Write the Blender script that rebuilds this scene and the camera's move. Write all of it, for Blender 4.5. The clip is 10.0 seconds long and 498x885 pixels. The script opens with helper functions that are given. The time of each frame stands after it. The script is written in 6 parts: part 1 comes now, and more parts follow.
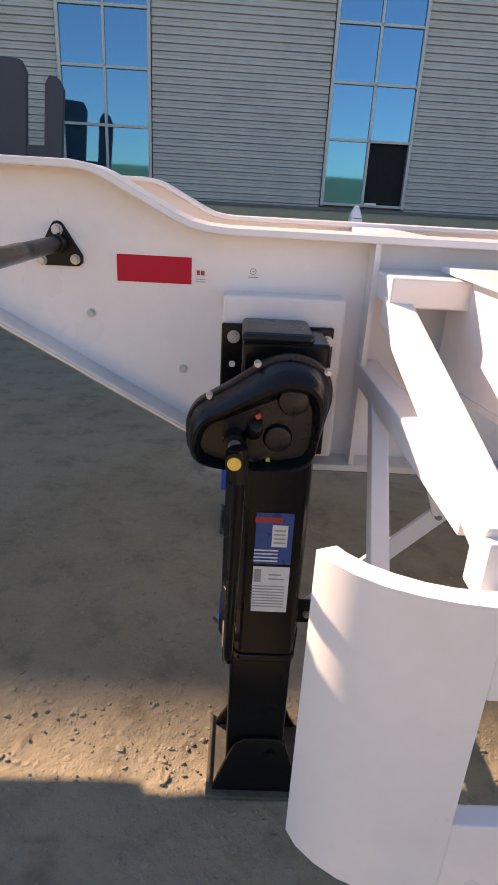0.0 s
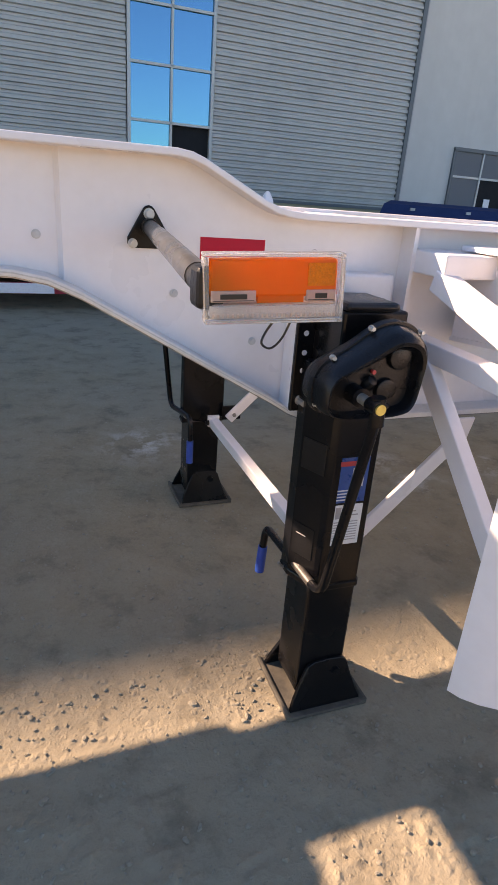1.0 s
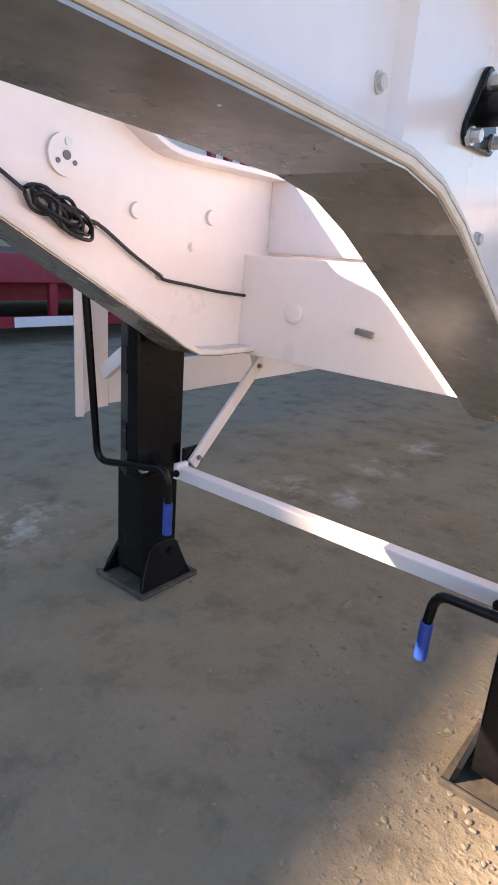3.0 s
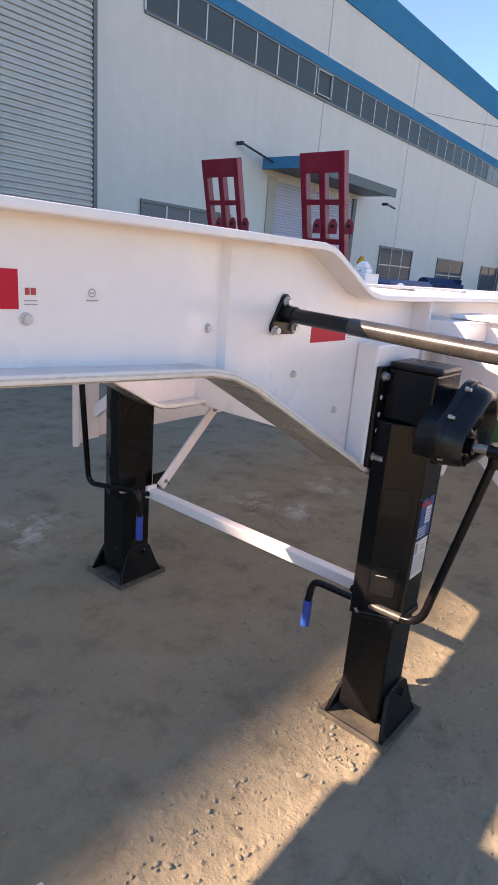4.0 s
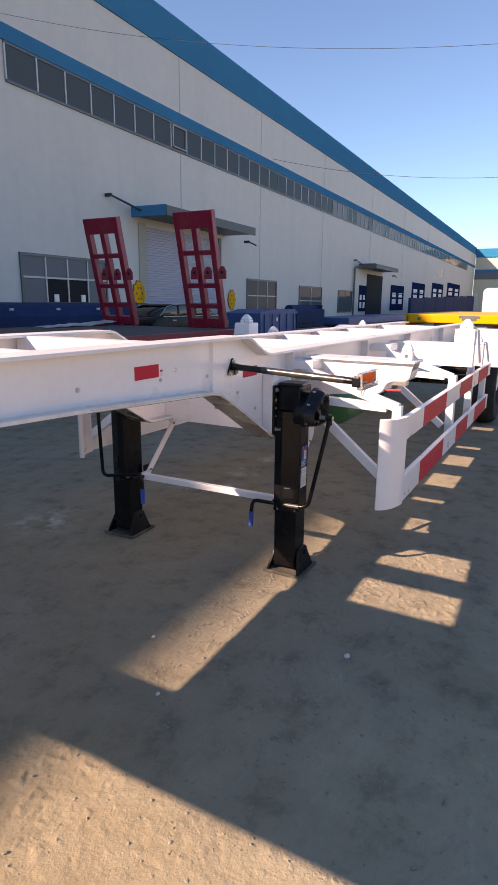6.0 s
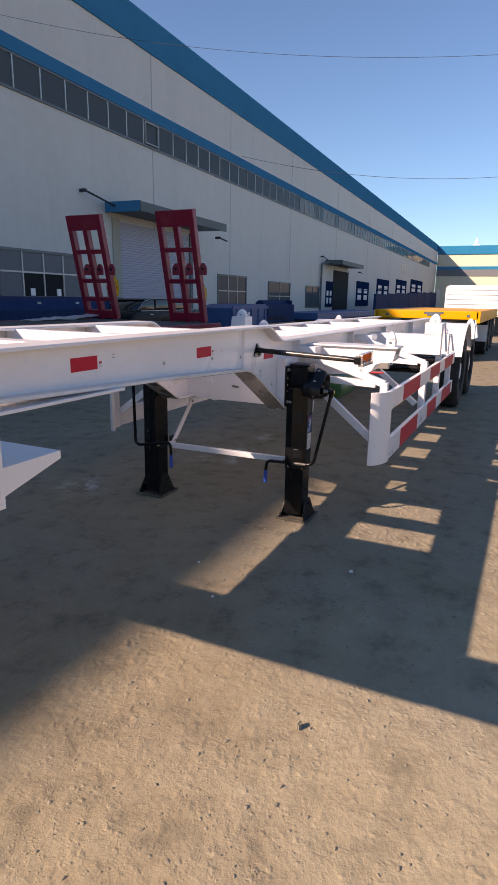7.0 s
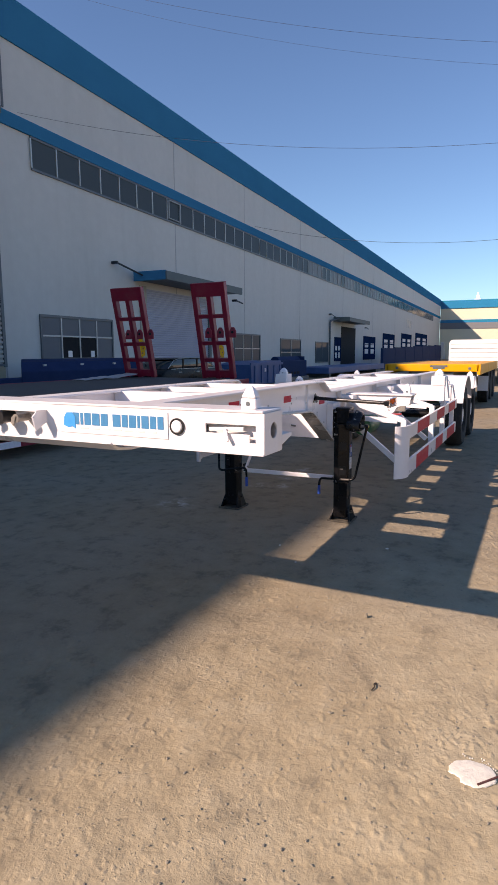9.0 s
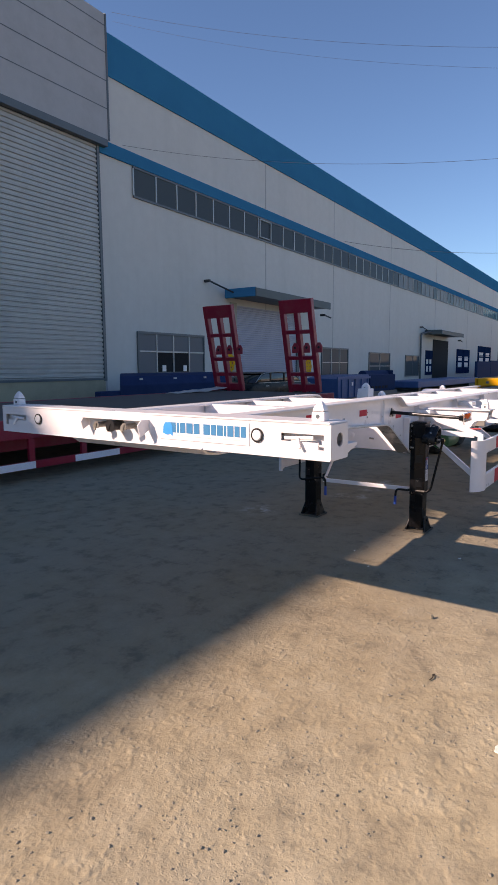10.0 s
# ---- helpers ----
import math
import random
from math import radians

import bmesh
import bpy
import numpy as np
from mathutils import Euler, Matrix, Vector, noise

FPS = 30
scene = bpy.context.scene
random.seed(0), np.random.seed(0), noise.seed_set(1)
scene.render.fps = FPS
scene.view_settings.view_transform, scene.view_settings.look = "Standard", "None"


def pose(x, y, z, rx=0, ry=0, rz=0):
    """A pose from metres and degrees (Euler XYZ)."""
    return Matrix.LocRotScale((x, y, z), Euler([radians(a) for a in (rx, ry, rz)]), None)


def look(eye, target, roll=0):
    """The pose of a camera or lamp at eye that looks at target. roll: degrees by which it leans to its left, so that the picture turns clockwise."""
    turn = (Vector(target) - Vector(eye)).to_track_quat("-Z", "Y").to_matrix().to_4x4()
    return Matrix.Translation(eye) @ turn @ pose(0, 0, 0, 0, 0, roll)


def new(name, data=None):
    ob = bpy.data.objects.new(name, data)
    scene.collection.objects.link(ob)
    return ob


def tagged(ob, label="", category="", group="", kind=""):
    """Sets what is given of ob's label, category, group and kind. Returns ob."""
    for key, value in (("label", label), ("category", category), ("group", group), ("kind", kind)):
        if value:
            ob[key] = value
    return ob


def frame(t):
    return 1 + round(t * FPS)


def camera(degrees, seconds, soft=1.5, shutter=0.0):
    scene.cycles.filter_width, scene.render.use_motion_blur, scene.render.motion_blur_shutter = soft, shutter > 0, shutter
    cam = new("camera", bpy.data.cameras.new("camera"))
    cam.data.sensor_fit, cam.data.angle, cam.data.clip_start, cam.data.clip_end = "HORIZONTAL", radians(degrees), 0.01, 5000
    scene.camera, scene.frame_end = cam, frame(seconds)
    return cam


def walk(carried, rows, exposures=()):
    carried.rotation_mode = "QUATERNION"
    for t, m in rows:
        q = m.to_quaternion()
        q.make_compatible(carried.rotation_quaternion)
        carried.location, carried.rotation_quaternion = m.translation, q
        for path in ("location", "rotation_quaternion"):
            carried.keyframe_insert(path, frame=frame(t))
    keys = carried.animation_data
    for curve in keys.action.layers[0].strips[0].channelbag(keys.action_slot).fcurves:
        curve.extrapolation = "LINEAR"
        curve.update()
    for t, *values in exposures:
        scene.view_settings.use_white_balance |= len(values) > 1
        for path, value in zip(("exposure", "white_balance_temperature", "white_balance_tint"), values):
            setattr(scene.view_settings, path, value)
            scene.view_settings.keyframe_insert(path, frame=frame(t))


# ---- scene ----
cam = camera(46.0, 10.0, 1.6)
PATH = [
    (0, (0.106, -1.595, 1.266), (0.155, 0.254, 0.505), 3.2),
    (0.2, (0.009, -1.568, 1.252), (0.271, 0.265, 0.497), 3.0),
    (0.5, (-0.166, -1.603, 1.225), (0.341, 0.18, 0.473), 3.6),
    (0.8, (-0.388, -1.632, 1.26), (0.27, 0.097, 0.498), 4.0),
    (1, (-0.471, -1.659, 1.244), (0.194, 0.063, 0.471), 4.4),
    (1.2, (-0.584, -1.668, 1.233), (0.11, 0.026, 0.429), 4.4),
    (1.5, (-0.686, -1.584, 1.202), (0.053, 0.082, 0.377), 4.4),
    (1.8, (-0.811, -1.298, 1.127), (0.083, 0.285, 0.295), 4.3),
    (2, (-0.857, -1.129, 1.085), (0.162, 0.387, 0.272), 3.9),
    (2.2, (-0.867, -0.98, 1.053), (0.271, 0.462, 0.261), 3.8),
    (3.3, (-1.014, -0.691, 1.005), (0.481, 0.482, 0.441), 4.3),
    (3.5, (-1.081, -0.7815, 1.087), (0.410, 0.423, 0.5085), 4.3),
    (3.8, (-1.153, -1.01, 1.207), (0.33, 0.198, 0.625), 4.3),
    (4, (-1.216, -1.162, 1.263), (0.262, 0.056, 0.686), 4.6),
    (4.5, (-1.518, -1.418, 1.346), (0.018, -0.267, 0.784), 4.6),
    (4.8, (-1.701, -1.568, 1.409), (-0.117, -0.466, 0.883), 3.9),
    (5, (-1.848, -1.668, 1.422), (-0.229, -0.604, 0.923), 3.3),
    (5.5, (-2.182, -1.771, 1.454), (-0.506, -0.779, 0.996), 1.7),
    (6, (-2.638, -1.817, 1.47), (-0.928, -0.89, 1.005), 0.6),
    (6.2, (-2.789, -1.846, 1.486), (-1.07, -0.945, 1.003), 0.2),
    (7.3, (-3.704, -1.915, 1.474), (-1.935, -1.107, 1.007), 1.0),
    (7.5, (-3.879, -1.951, 1.479), (-2.113, -1.128, 1.03), 0.1),
    (8, (-4.323, -1.987, 1.527), (-2.548, -1.146, 1.147), 0.0),
    (8.5, (-4.67, -2.118, 1.544), (-2.892, -1.266, 1.208), -0.0),
    (9, (-5.023, -2.129, 1.558), (-3.248, -1.26, 1.257), -0.2),
    (9.5, (-5.22, -2.276, 1.565), (-3.51, -1.274, 1.298), -0.3),
    (10, (-5.329, -2.369, 1.586), (-3.697, -1.242, 1.331), -0.3),
]
EXPOSURES = [(0.0, 1.26, 11300, 38.2), (1.0, 1.47, 10600, 38.0), (2.0, 1.90, 10300, 37.2), (3.5, 1.74, 9900, 37.0), (4.5, 1.53, 10000, 38.4), (5.5, 1.29, 10000, 40.8), (6.2, 0.91, 9600, 40.2), (7.3, 0.53, 8900, 37.7), (10.0, 0.52, 8600, 36.9)]
walk(cam, [(t, look(eye, target, roll)) for t, eye, target, roll in PATH], EXPOSURES)

# ---- world, sun and exposure ----
SUN_TO = Vector((-1.37, 1.0, 1.0)).normalized()
world = bpy.data.worlds.new("sky")
scene.world = world
world.use_nodes = True
wn = world.node_tree
sky = wn.nodes.new("ShaderNodeTexSky")
sky.sky_type = "NISHITA"
sky.sun_disc = False
sky.sun_elevation = math.asin(SUN_TO.z)
sky.sun_rotation = math.atan2(SUN_TO.x, SUN_TO.y)
sky.air_density = 1.0
sky.dust_density = 0.08
sky.ozone_density = 5.0
blue = wn.nodes.new("ShaderNodeVectorMath")
blue.operation = "MULTIPLY"
blue.inputs[1].default_value = (0.63, 1.03, 1.17)
wn.links.new(sky.outputs[0], blue.inputs[0])
wn.links.new(blue.outputs[0], wn.nodes["Background"].inputs[0])
wn.nodes["Background"].inputs[1].default_value = 0.107
sun = new("sun", bpy.data.lights.new("sun", "SUN"))
sun.data.energy = 4.6
sun.data.angle = radians(0.53)
sun.data.color = (0.97, 0.985, 0.905)
sun.matrix_world = look(SUN_TO * 60, (0, 0, 0))


# ---- materials ----
def material(name, colour, rough=0.5, metal=0.0, vary=0.06, scale=8.0, grain=60.0, bump=0.0, bump_scale=120.0,
             coat=0.0, dirt=None, dirt_amount=0.0, dirt_scale=3.0, random_each=0.0, spec=0.5, streak=1.0):
    """A painted or raw surface: colour with variation at two scales, an optional stain colour, fine relief."""
    m = bpy.data.materials.new(name)
    m.use_nodes = True
    nt = m.node_tree
    n, l = nt.nodes, nt.links
    b = n["Principled BSDF"]
    b.inputs["Roughness"].default_value = rough
    b.inputs["Metallic"].default_value = metal
    b.inputs["Coat Weight"].default_value = coat
    b.inputs["Specular IOR Level"].default_value = spec
    geo = n.new("ShaderNodeTexCoord")
    big = n.new("ShaderNodeTexNoise")
    big.inputs["Scale"].default_value = scale
    big.inputs["Detail"].default_value = 5
    fine = n.new("ShaderNodeTexNoise")
    fine.inputs["Scale"].default_value = grain
    fine.inputs["Detail"].default_value = 4
    for t in (big, fine):
        l.new(geo.outputs["Object"], t.inputs["Vector"])
    add = n.new("ShaderNodeMath")
    add.operation = "ADD"
    l.new(big.outputs["Fac"], add.inputs[0])
    l.new(fine.outputs["Fac"], add.inputs[1])
    last = add
    if random_each:
        info = n.new("ShaderNodeObjectInfo")
        mul = n.new("ShaderNodeMath")
        mul.operation = "MULTIPLY_ADD"
        mul.inputs[1].default_value = random_each
        l.new(info.outputs["Random"], mul.inputs[0])
        l.new(add.outputs[0], mul.inputs[2])
        last = mul
    ramp = n.new("ShaderNodeMapRange")
    ramp.inputs["From Min"].default_value = 0.6
    ramp.inputs["From Max"].default_value = 1.4
    ramp.inputs["To Min"].default_value = 1 - vary
    ramp.inputs["To Max"].default_value = 1 + vary
    l.new(last.outputs[0], ramp.inputs["Value"])
    tint = n.new("ShaderNodeVectorMath")
    tint.operation = "SCALE"
    tint.inputs[0].default_value = colour
    l.new(ramp.outputs[0], tint.inputs["Scale"])
    out = tint.outputs[0]
    if dirt:
        dn = n.new("ShaderNodeTexNoise")
        dn.inputs["Scale"].default_value = dirt_scale
        dn.inputs["Detail"].default_value = 8
        dn.inputs["Roughness"].default_value = 0.65
        run = n.new("ShaderNodeMapping")
        run.inputs["Scale"].default_value = (1, 1, streak)
        l.new(geo.outputs["Object"], run.inputs["Vector"])
        l.new(run.outputs[0], dn.inputs["Vector"])
        dr = n.new("ShaderNodeMapRange")
        dr.inputs["From Min"].default_value = 0.48
        dr.inputs["From Max"].default_value = 0.78
        dr.inputs["To Max"].default_value = dirt_amount
        l.new(dn.outputs["Fac"], dr.inputs["Value"])
        mx = n.new("ShaderNodeMix")
        mx.data_type = "RGBA"
        mx.inputs[7].default_value = (*dirt, 1)
        l.new(dr.outputs[0], mx.inputs[0])
        l.new(out, mx.inputs[6])
        out = mx.outputs[2]
    l.new(out, b.inputs["Base Color"])
    rr = n.new("ShaderNodeMapRange")
    rr.inputs["From Min"].default_value = 0.3
    rr.inputs["From Max"].default_value = 0.7
    rr.inputs["To Min"].default_value = max(0.02, rough - 0.07)
    rr.inputs["To Max"].default_value = min(1, rough + 0.07)
    l.new(big.outputs["Fac"], rr.inputs["Value"])
    l.new(rr.outputs[0], b.inputs["Roughness"])
    if bump:
        bn = n.new("ShaderNodeTexNoise")
        bn.inputs["Scale"].default_value = bump_scale
        bn.inputs["Detail"].default_value = 6
        l.new(geo.outputs["Object"], bn.inputs["Vector"])
        bp = n.new("ShaderNodeBump")
        bp.inputs["Strength"].default_value = bump
        bp.inputs["Distance"].default_value = 0.01
        l.new(bn.outputs["Fac"], bp.inputs["Height"])
        l.new(bp.outputs[0], b.inputs["Normal"])
    return m


def see_through(m, colour, amount):
    """Lets part of the light come through a thin plastic shell from behind."""
    n, l = m.node_tree.nodes, m.node_tree.links
    t = n.new("ShaderNodeBsdfTranslucent")
    t.inputs["Color"].default_value = (*colour, 1)
    mx = n.new("ShaderNodeMixShader")
    mx.inputs[0].default_value = amount
    l.new(n["Principled BSDF"].outputs[0], mx.inputs[1])
    l.new(t.outputs[0], mx.inputs[2])
    l.new(mx.outputs[0], n["Material Output"].inputs["Surface"])
    return m


def ground_material():
    """Dusty packed earth over old concrete: sandy fines, grey worn patches, small stones as relief."""
    m = bpy.data.materials.new("dusty_ground")
    m.use_nodes = True
    nt = m.node_tree
    n, l = nt.nodes, nt.links
    b = n["Principled BSDF"]
    b.inputs["Roughness"].default_value = 0.95
    b.inputs["Specular IOR Level"].default_value = 0.15
    tc = n.new("ShaderNodeTexCoord")

    def tex(scale, detail=6, rough=0.6):
        t = n.new("ShaderNodeTexNoise")
        t.inputs["Scale"].default_value = scale
        t.inputs["Detail"].default_value = detail
        t.inputs["Roughness"].default_value = rough
        l.new(tc.outputs["Object"], t.inputs["Vector"])
        return t

    def rng(src, a, c, lo=0.0, hi=1.0):
        r = n.new("ShaderNodeMapRange")
        for k, v in zip(("From Min", "From Max", "To Min", "To Max"), (a, c, lo, hi)):
            r.inputs[k].default_value = v
        l.new(src, r.inputs["Value"])
        return r.outputs[0]

    def mix(fac, a, c, mode="MIX"):
        x = n.new("ShaderNodeMix")
        x.data_type = "RGBA"
        x.blend_type = mode
        for k, v in ((0, fac), (6, a), (7, c)):
            if isinstance(v, (tuple, float)):
                x.inputs[k].default_value = v
            else:
                l.new(v, x.inputs[k])
        return x.outputs[2]

    def math_node(op, a, c):
        x = n.new("ShaderNodeMath")
        x.operation = op
        for k, v in enumerate((a, c)):
            if isinstance(v, float):
                x.inputs[k].default_value = v
            else:
                l.new(v, x.inputs[k])
        return x.outputs[0]

    def cells(scale):
        v = n.new("ShaderNodeTexVoronoi")
        v.inputs["Scale"].default_value = scale
        warp = n.new("ShaderNodeVectorMath")
        warp.operation = "MULTIPLY_ADD"
        warp.inputs[1].default_value = (0.02, 0.02, 0.02)
        l.new(tex(30, 3).outputs["Color"], warp.inputs[0])
        l.new(tc.outputs["Object"], warp.inputs[2])
        l.new(warp.outputs[0], v.inputs["Vector"])
        return v

    def domes(v, thr, lo):
        sep = n.new("ShaderNodeSeparateColor")
        l.new(v.outputs["Color"], sep.inputs[0])
        pick = rng(sep.outputs[0], thr, thr + 0.06)
        return math_node("MULTIPLY", rng(v.outputs["Distance"], lo, 0.12, 0.0, 1.0), pick)

    patch = tex(0.45, 8, 0.62)
    soil = tex(1.3, 7, 0.6)
    mid = tex(5.0, 8, 0.66)
    fine = tex(60, 5, 0.7)
    # brown earth, greyer trodden patches, dark damp-looking blotches, pale sandy dust
    base = mix(rng(patch.outputs["Fac"], 0.42, 0.58), (0.339, 0.273, 0.181, 1), (0.348, 0.295, 0.212, 1))
    base = mix(rng(soil.outputs["Fac"], 0.5, 0.7, 0.0, 0.55), base, (0.26, 0.208, 0.141, 1))
    base = mix(rng(mid.outputs["Fac"], 0.5, 0.66, 0.0, 0.6), base, (0.396, 0.333, 0.237, 1))
    base = mix(rng(mid.outputs["Fac"], 0.48, 0.33, 0.0, 0.75), base, (0.189, 0.158, 0.113, 1))
    base = mix(rng(fine.outputs["Fac"], 0.5, 0.75, 0.0, 0.25), base, (0.22, 0.183, 0.13, 1))
    # shade and sun painted in: soil darker by the trailer, paler on open yard
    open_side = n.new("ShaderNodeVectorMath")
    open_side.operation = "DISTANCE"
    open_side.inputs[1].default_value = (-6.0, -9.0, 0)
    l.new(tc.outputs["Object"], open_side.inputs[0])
    shade_blend = math_node("ADD", rng(open_side.outputs["Value"], 7.4, 10.6, 1.0, -0.3), rng(soil.outputs["Fac"], 0.3, 0.7, -0.35, 0.35))
    base = mix(rng(shade_blend, 0.0, 1.0), mix(1.0, base, (0.85, 0.845, 0.84, 1), "MULTIPLY"), mix(1.0, base, (1.27, 1.29, 1.24, 1), "MULTIPLY"))
    # spilt pale dust under the frame
    ragged = tex(7, 6, 0.7)
    for px, py, pr in ((1.16, 0.76, 0.2), (1.28, 0.5, 0.16), (1.76, 0.6, 0.2), (2.28, 0.62, 0.2), (0.05, 1.2, 0.3)):
        away = n.new("ShaderNodeVectorMath")
        away.operation = "DISTANCE"
        away.inputs[1].default_value = (px, py, 0)
        l.new(tc.outputs["Object"], away.inputs[0])
        spot = math_node("MULTIPLY", rng(away.outputs["Value"], pr, 0.0), rng(ragged.outputs["Fac"], 0.48, 0.62))
        base = mix(math_node("MULTIPLY", spot, 0.95), base, (0.546, 0.501, 0.428, 1))
    zone = rng(tex(0.9, 4).outputs["Fac"], 0.4, 0.62, 0.1, 1.0)
    big_pebbles = math_node("MULTIPLY", domes(cells(44), 0.8, 0.5), zone)
    small_pebbles = math_node("MULTIPLY", domes(cells(100), 0.6, 0.5), zone)
    base = mix(math_node("MULTIPLY", big_pebbles, 0.2), base, (0.405, 0.367, 0.307, 1))
    l.new(base, b.inputs["Base Color"])
    height = math_node("ADD", math_node("MULTIPLY", big_pebbles, 0.35), math_node("MULTIPLY", small_pebbles, 0.15))
    height = math_node("ADD", height, math_node("MULTIPLY", fine.outputs["Fac"], 0.25))
    height = math_node("ADD", height, math_node("MULTIPLY", mid.outputs["Fac"], 1.6))
    bp = n.new("ShaderNodeBump")
    bp.inputs["Strength"].default_value = 0.95
    bp.inputs["Distance"].default_value = 0.01
    l.new(height, bp.inputs["Height"])
    l.new(bp.outputs[0], b.inputs["Normal"])
    return m


def glass_material(name, colour, rough=0.03, metal=0.0, transmit=0.0):
    m = bpy.data.materials.new(name)
    m.use_nodes = True
    b = m.node_tree.nodes["Principled BSDF"]
    b.inputs["Base Color"].default_value = (*colour, 1)
    b.inputs["Roughness"].default_value = rough
    b.inputs["Metallic"].default_value = metal
    b.inputs["Transmission Weight"].default_value = transmit
    b.inputs["IOR"].default_value = 1.5
    nz = m.node_tree.nodes.new("ShaderNodeTexNoise")
    nz.inputs["Scale"].default_value = 0.8
    bp = m.node_tree.nodes.new("ShaderNodeBump")
    bp.inputs["Strength"].default_value = 0.04
    bp.inputs["Distance"].default_value = 0.05
    m.node_tree.links.new(nz.outputs["Fac"], bp.inputs["Height"])
    m.node_tree.links.new(bp.outputs[0], b.inputs["Normal"])
    return m


WHITE = material("white_trailer_paint", (0.8, 0.765, 0.77), 0.32, vary=0.03, scale=3, grain=40, bump=0.03, bump_scale=30, coat=0.15, dirt=(0.5, 0.44, 0.36), dirt_amount=0.16, dirt_scale=4)
BLACK = material("black_gear_paint", (0.0055, 0.0055, 0.0065), 0.26, vary=0.35, scale=6, grain=80, bump=0.05, bump_scale=18, spec=0.26, dirt=(0.05, 0.045, 0.04), dirt_amount=0.025, dirt_scale=5)
BLACK_SATIN = material("black_cast_cover", (0.006, 0.0065, 0.008), 0.3, vary=0.3, scale=9, grain=120, bump=0.12, bump_scale=220, spec=0.35, dirt=(0.05, 0.045, 0.04), dirt_amount=0.06, dirt_scale=7)
PATCH_BLACK = material("grey_black_plate", (0.009, 0.009, 0.01), 0.4, vary=0.3, scale=20, spec=0.3)
PLUG_PAINT = material("dusty_plug_paint", (0.55, 0.54, 0.52), 0.5, vary=0.15, scale=60)
STEEL = material("zinc_bolt", (0.5, 0.5, 0.49), 0.4, 0.7, vary=0.15, scale=30)
WORN_STEEL = material("worn_crank_steel", (0.11, 0.1, 0.09), 0.4, 0.5, vary=0.4, scale=60, grain=200)
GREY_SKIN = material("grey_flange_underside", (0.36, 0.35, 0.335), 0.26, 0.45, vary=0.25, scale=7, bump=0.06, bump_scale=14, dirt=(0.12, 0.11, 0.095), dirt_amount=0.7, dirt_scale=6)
DUSTY_WHITE = material("dusty_white_paint", (0.72, 0.705, 0.69), 0.5, vary=0.06, scale=5, bump=0.05, bump_scale=40, dirt=(0.34, 0.31, 0.27), dirt_amount=0.5, dirt_scale=7)
DULL_STEEL = material("worn_grey_steel", (0.3, 0.28, 0.25), 0.5, 0.6, vary=0.3, scale=14, grain=120, dirt=(0.12, 0.09, 0.06), dirt_amount=0.5, dirt_scale=18)
FOOT_STEEL = material("dusty_foot_plate", (0.075, 0.066, 0.053), 0.8, vary=0.3, scale=12, grain=90, bump=0.1, bump_scale=90, dirt=(0.3, 0.245, 0.17), dirt_amount=0.6, dirt_scale=9)
BRASS = material("brass_shaft_end", (0.62, 0.5, 0.16), 0.35, 0.8, vary=0.15, scale=40)
RED_TAPE = material("red_reflective_tape", (0.62, 0.012, 0.035), 0.5, vary=0.06, scale=40, grain=400, spec=0.25)
WHITE_TAPE = material("white_reflective_tape", (0.82, 0.82, 0.84), 0.3, vary=0.04, scale=40, grain=400, bump=0.08, bump_scale=700, coat=0.3)
BLUE_GRIP = material("blue_rubber_grip", (0.006, 0.065, 0.33), 0.45, vary=0.2, scale=20)
AMBER = see_through(material("amber_lens", (0.95, 0.25, 0.035), 0.18, vary=0.1, scale=40, bump=0.1, bump_scale=500, coat=0.3), (1.0, 0.3, 0.012), 0.6)
LAMP_INSET = see_through(material("clear_lamp_inset", (0.6, 0.52, 0.48), 0.2, vary=0.2, scale=60, grain=300, coat=0.4), (0.9, 0.75, 0.66), 0.5)
LAMP_WHITE = see_through(material("milky_lamp_plastic", (0.8, 0.76, 0.74), 0.3, vary=0.08, scale=60, coat=0.3), (0.9, 0.84, 0.8), 0.5)
CLEAR = glass_material("clear_plastic", (0.95, 0.95, 0.95), 0.08, 0.0, 0.85)
RUBBER = material("tyre_rubber", (0.02, 0.019, 0.018), 0.85, vary=0.3, scale=12, bump=0.2, bump_scale=90, dirt=(0.16, 0.13, 0.1), dirt_amount=0.4, dirt_scale=6)
SLEEVE = material("scuffed_clear_sleeve", (0.035, 0.032, 0.029), 0.3, vary=0.3, scale=20, grain=150, coat=0.4, dirt=(0.1, 0.09, 0.08), dirt_amount=0.4, dirt_scale=16)
CABLE = material("black_cable", (0.01, 0.01, 0.011), 0.45, vary=0.2, scale=50)
GREEN = material("green_air_tank", (0.01, 0.13, 0.05), 0.45, vary=0.2, scale=8)
RED_PAINT = material("red_trailer_paint", (0.36, 0.008, 0.03), 0.42, vary=0.14, scale=3, coat=0.15, dirt=(0.2, 0.13, 0.1), dirt_amount=0.3, dirt_scale=3)
DECK = material("dark_deck_plate", (0.11, 0.085, 0.075), 0.8, vary=0.25, scale=3, bump=0.2, bump_scale=40)
YELLOW = material("yellow_trailer_paint", (0.82, 0.35, 0.008), 0.45, vary=0.08, scale=3, spec=0.2, dirt=(0.3, 0.2, 0.1), dirt_amount=0.2, dirt_scale=3)
NAVY = material("navy_steel_paint", (0.011, 0.04, 0.105), 0.65, spec=0.04, vary=0.2, scale=2, bump=0.05, bump_scale=20, dirt=(0.08, 0.08, 0.1), dirt_amount=0.15, dirt_scale=2)
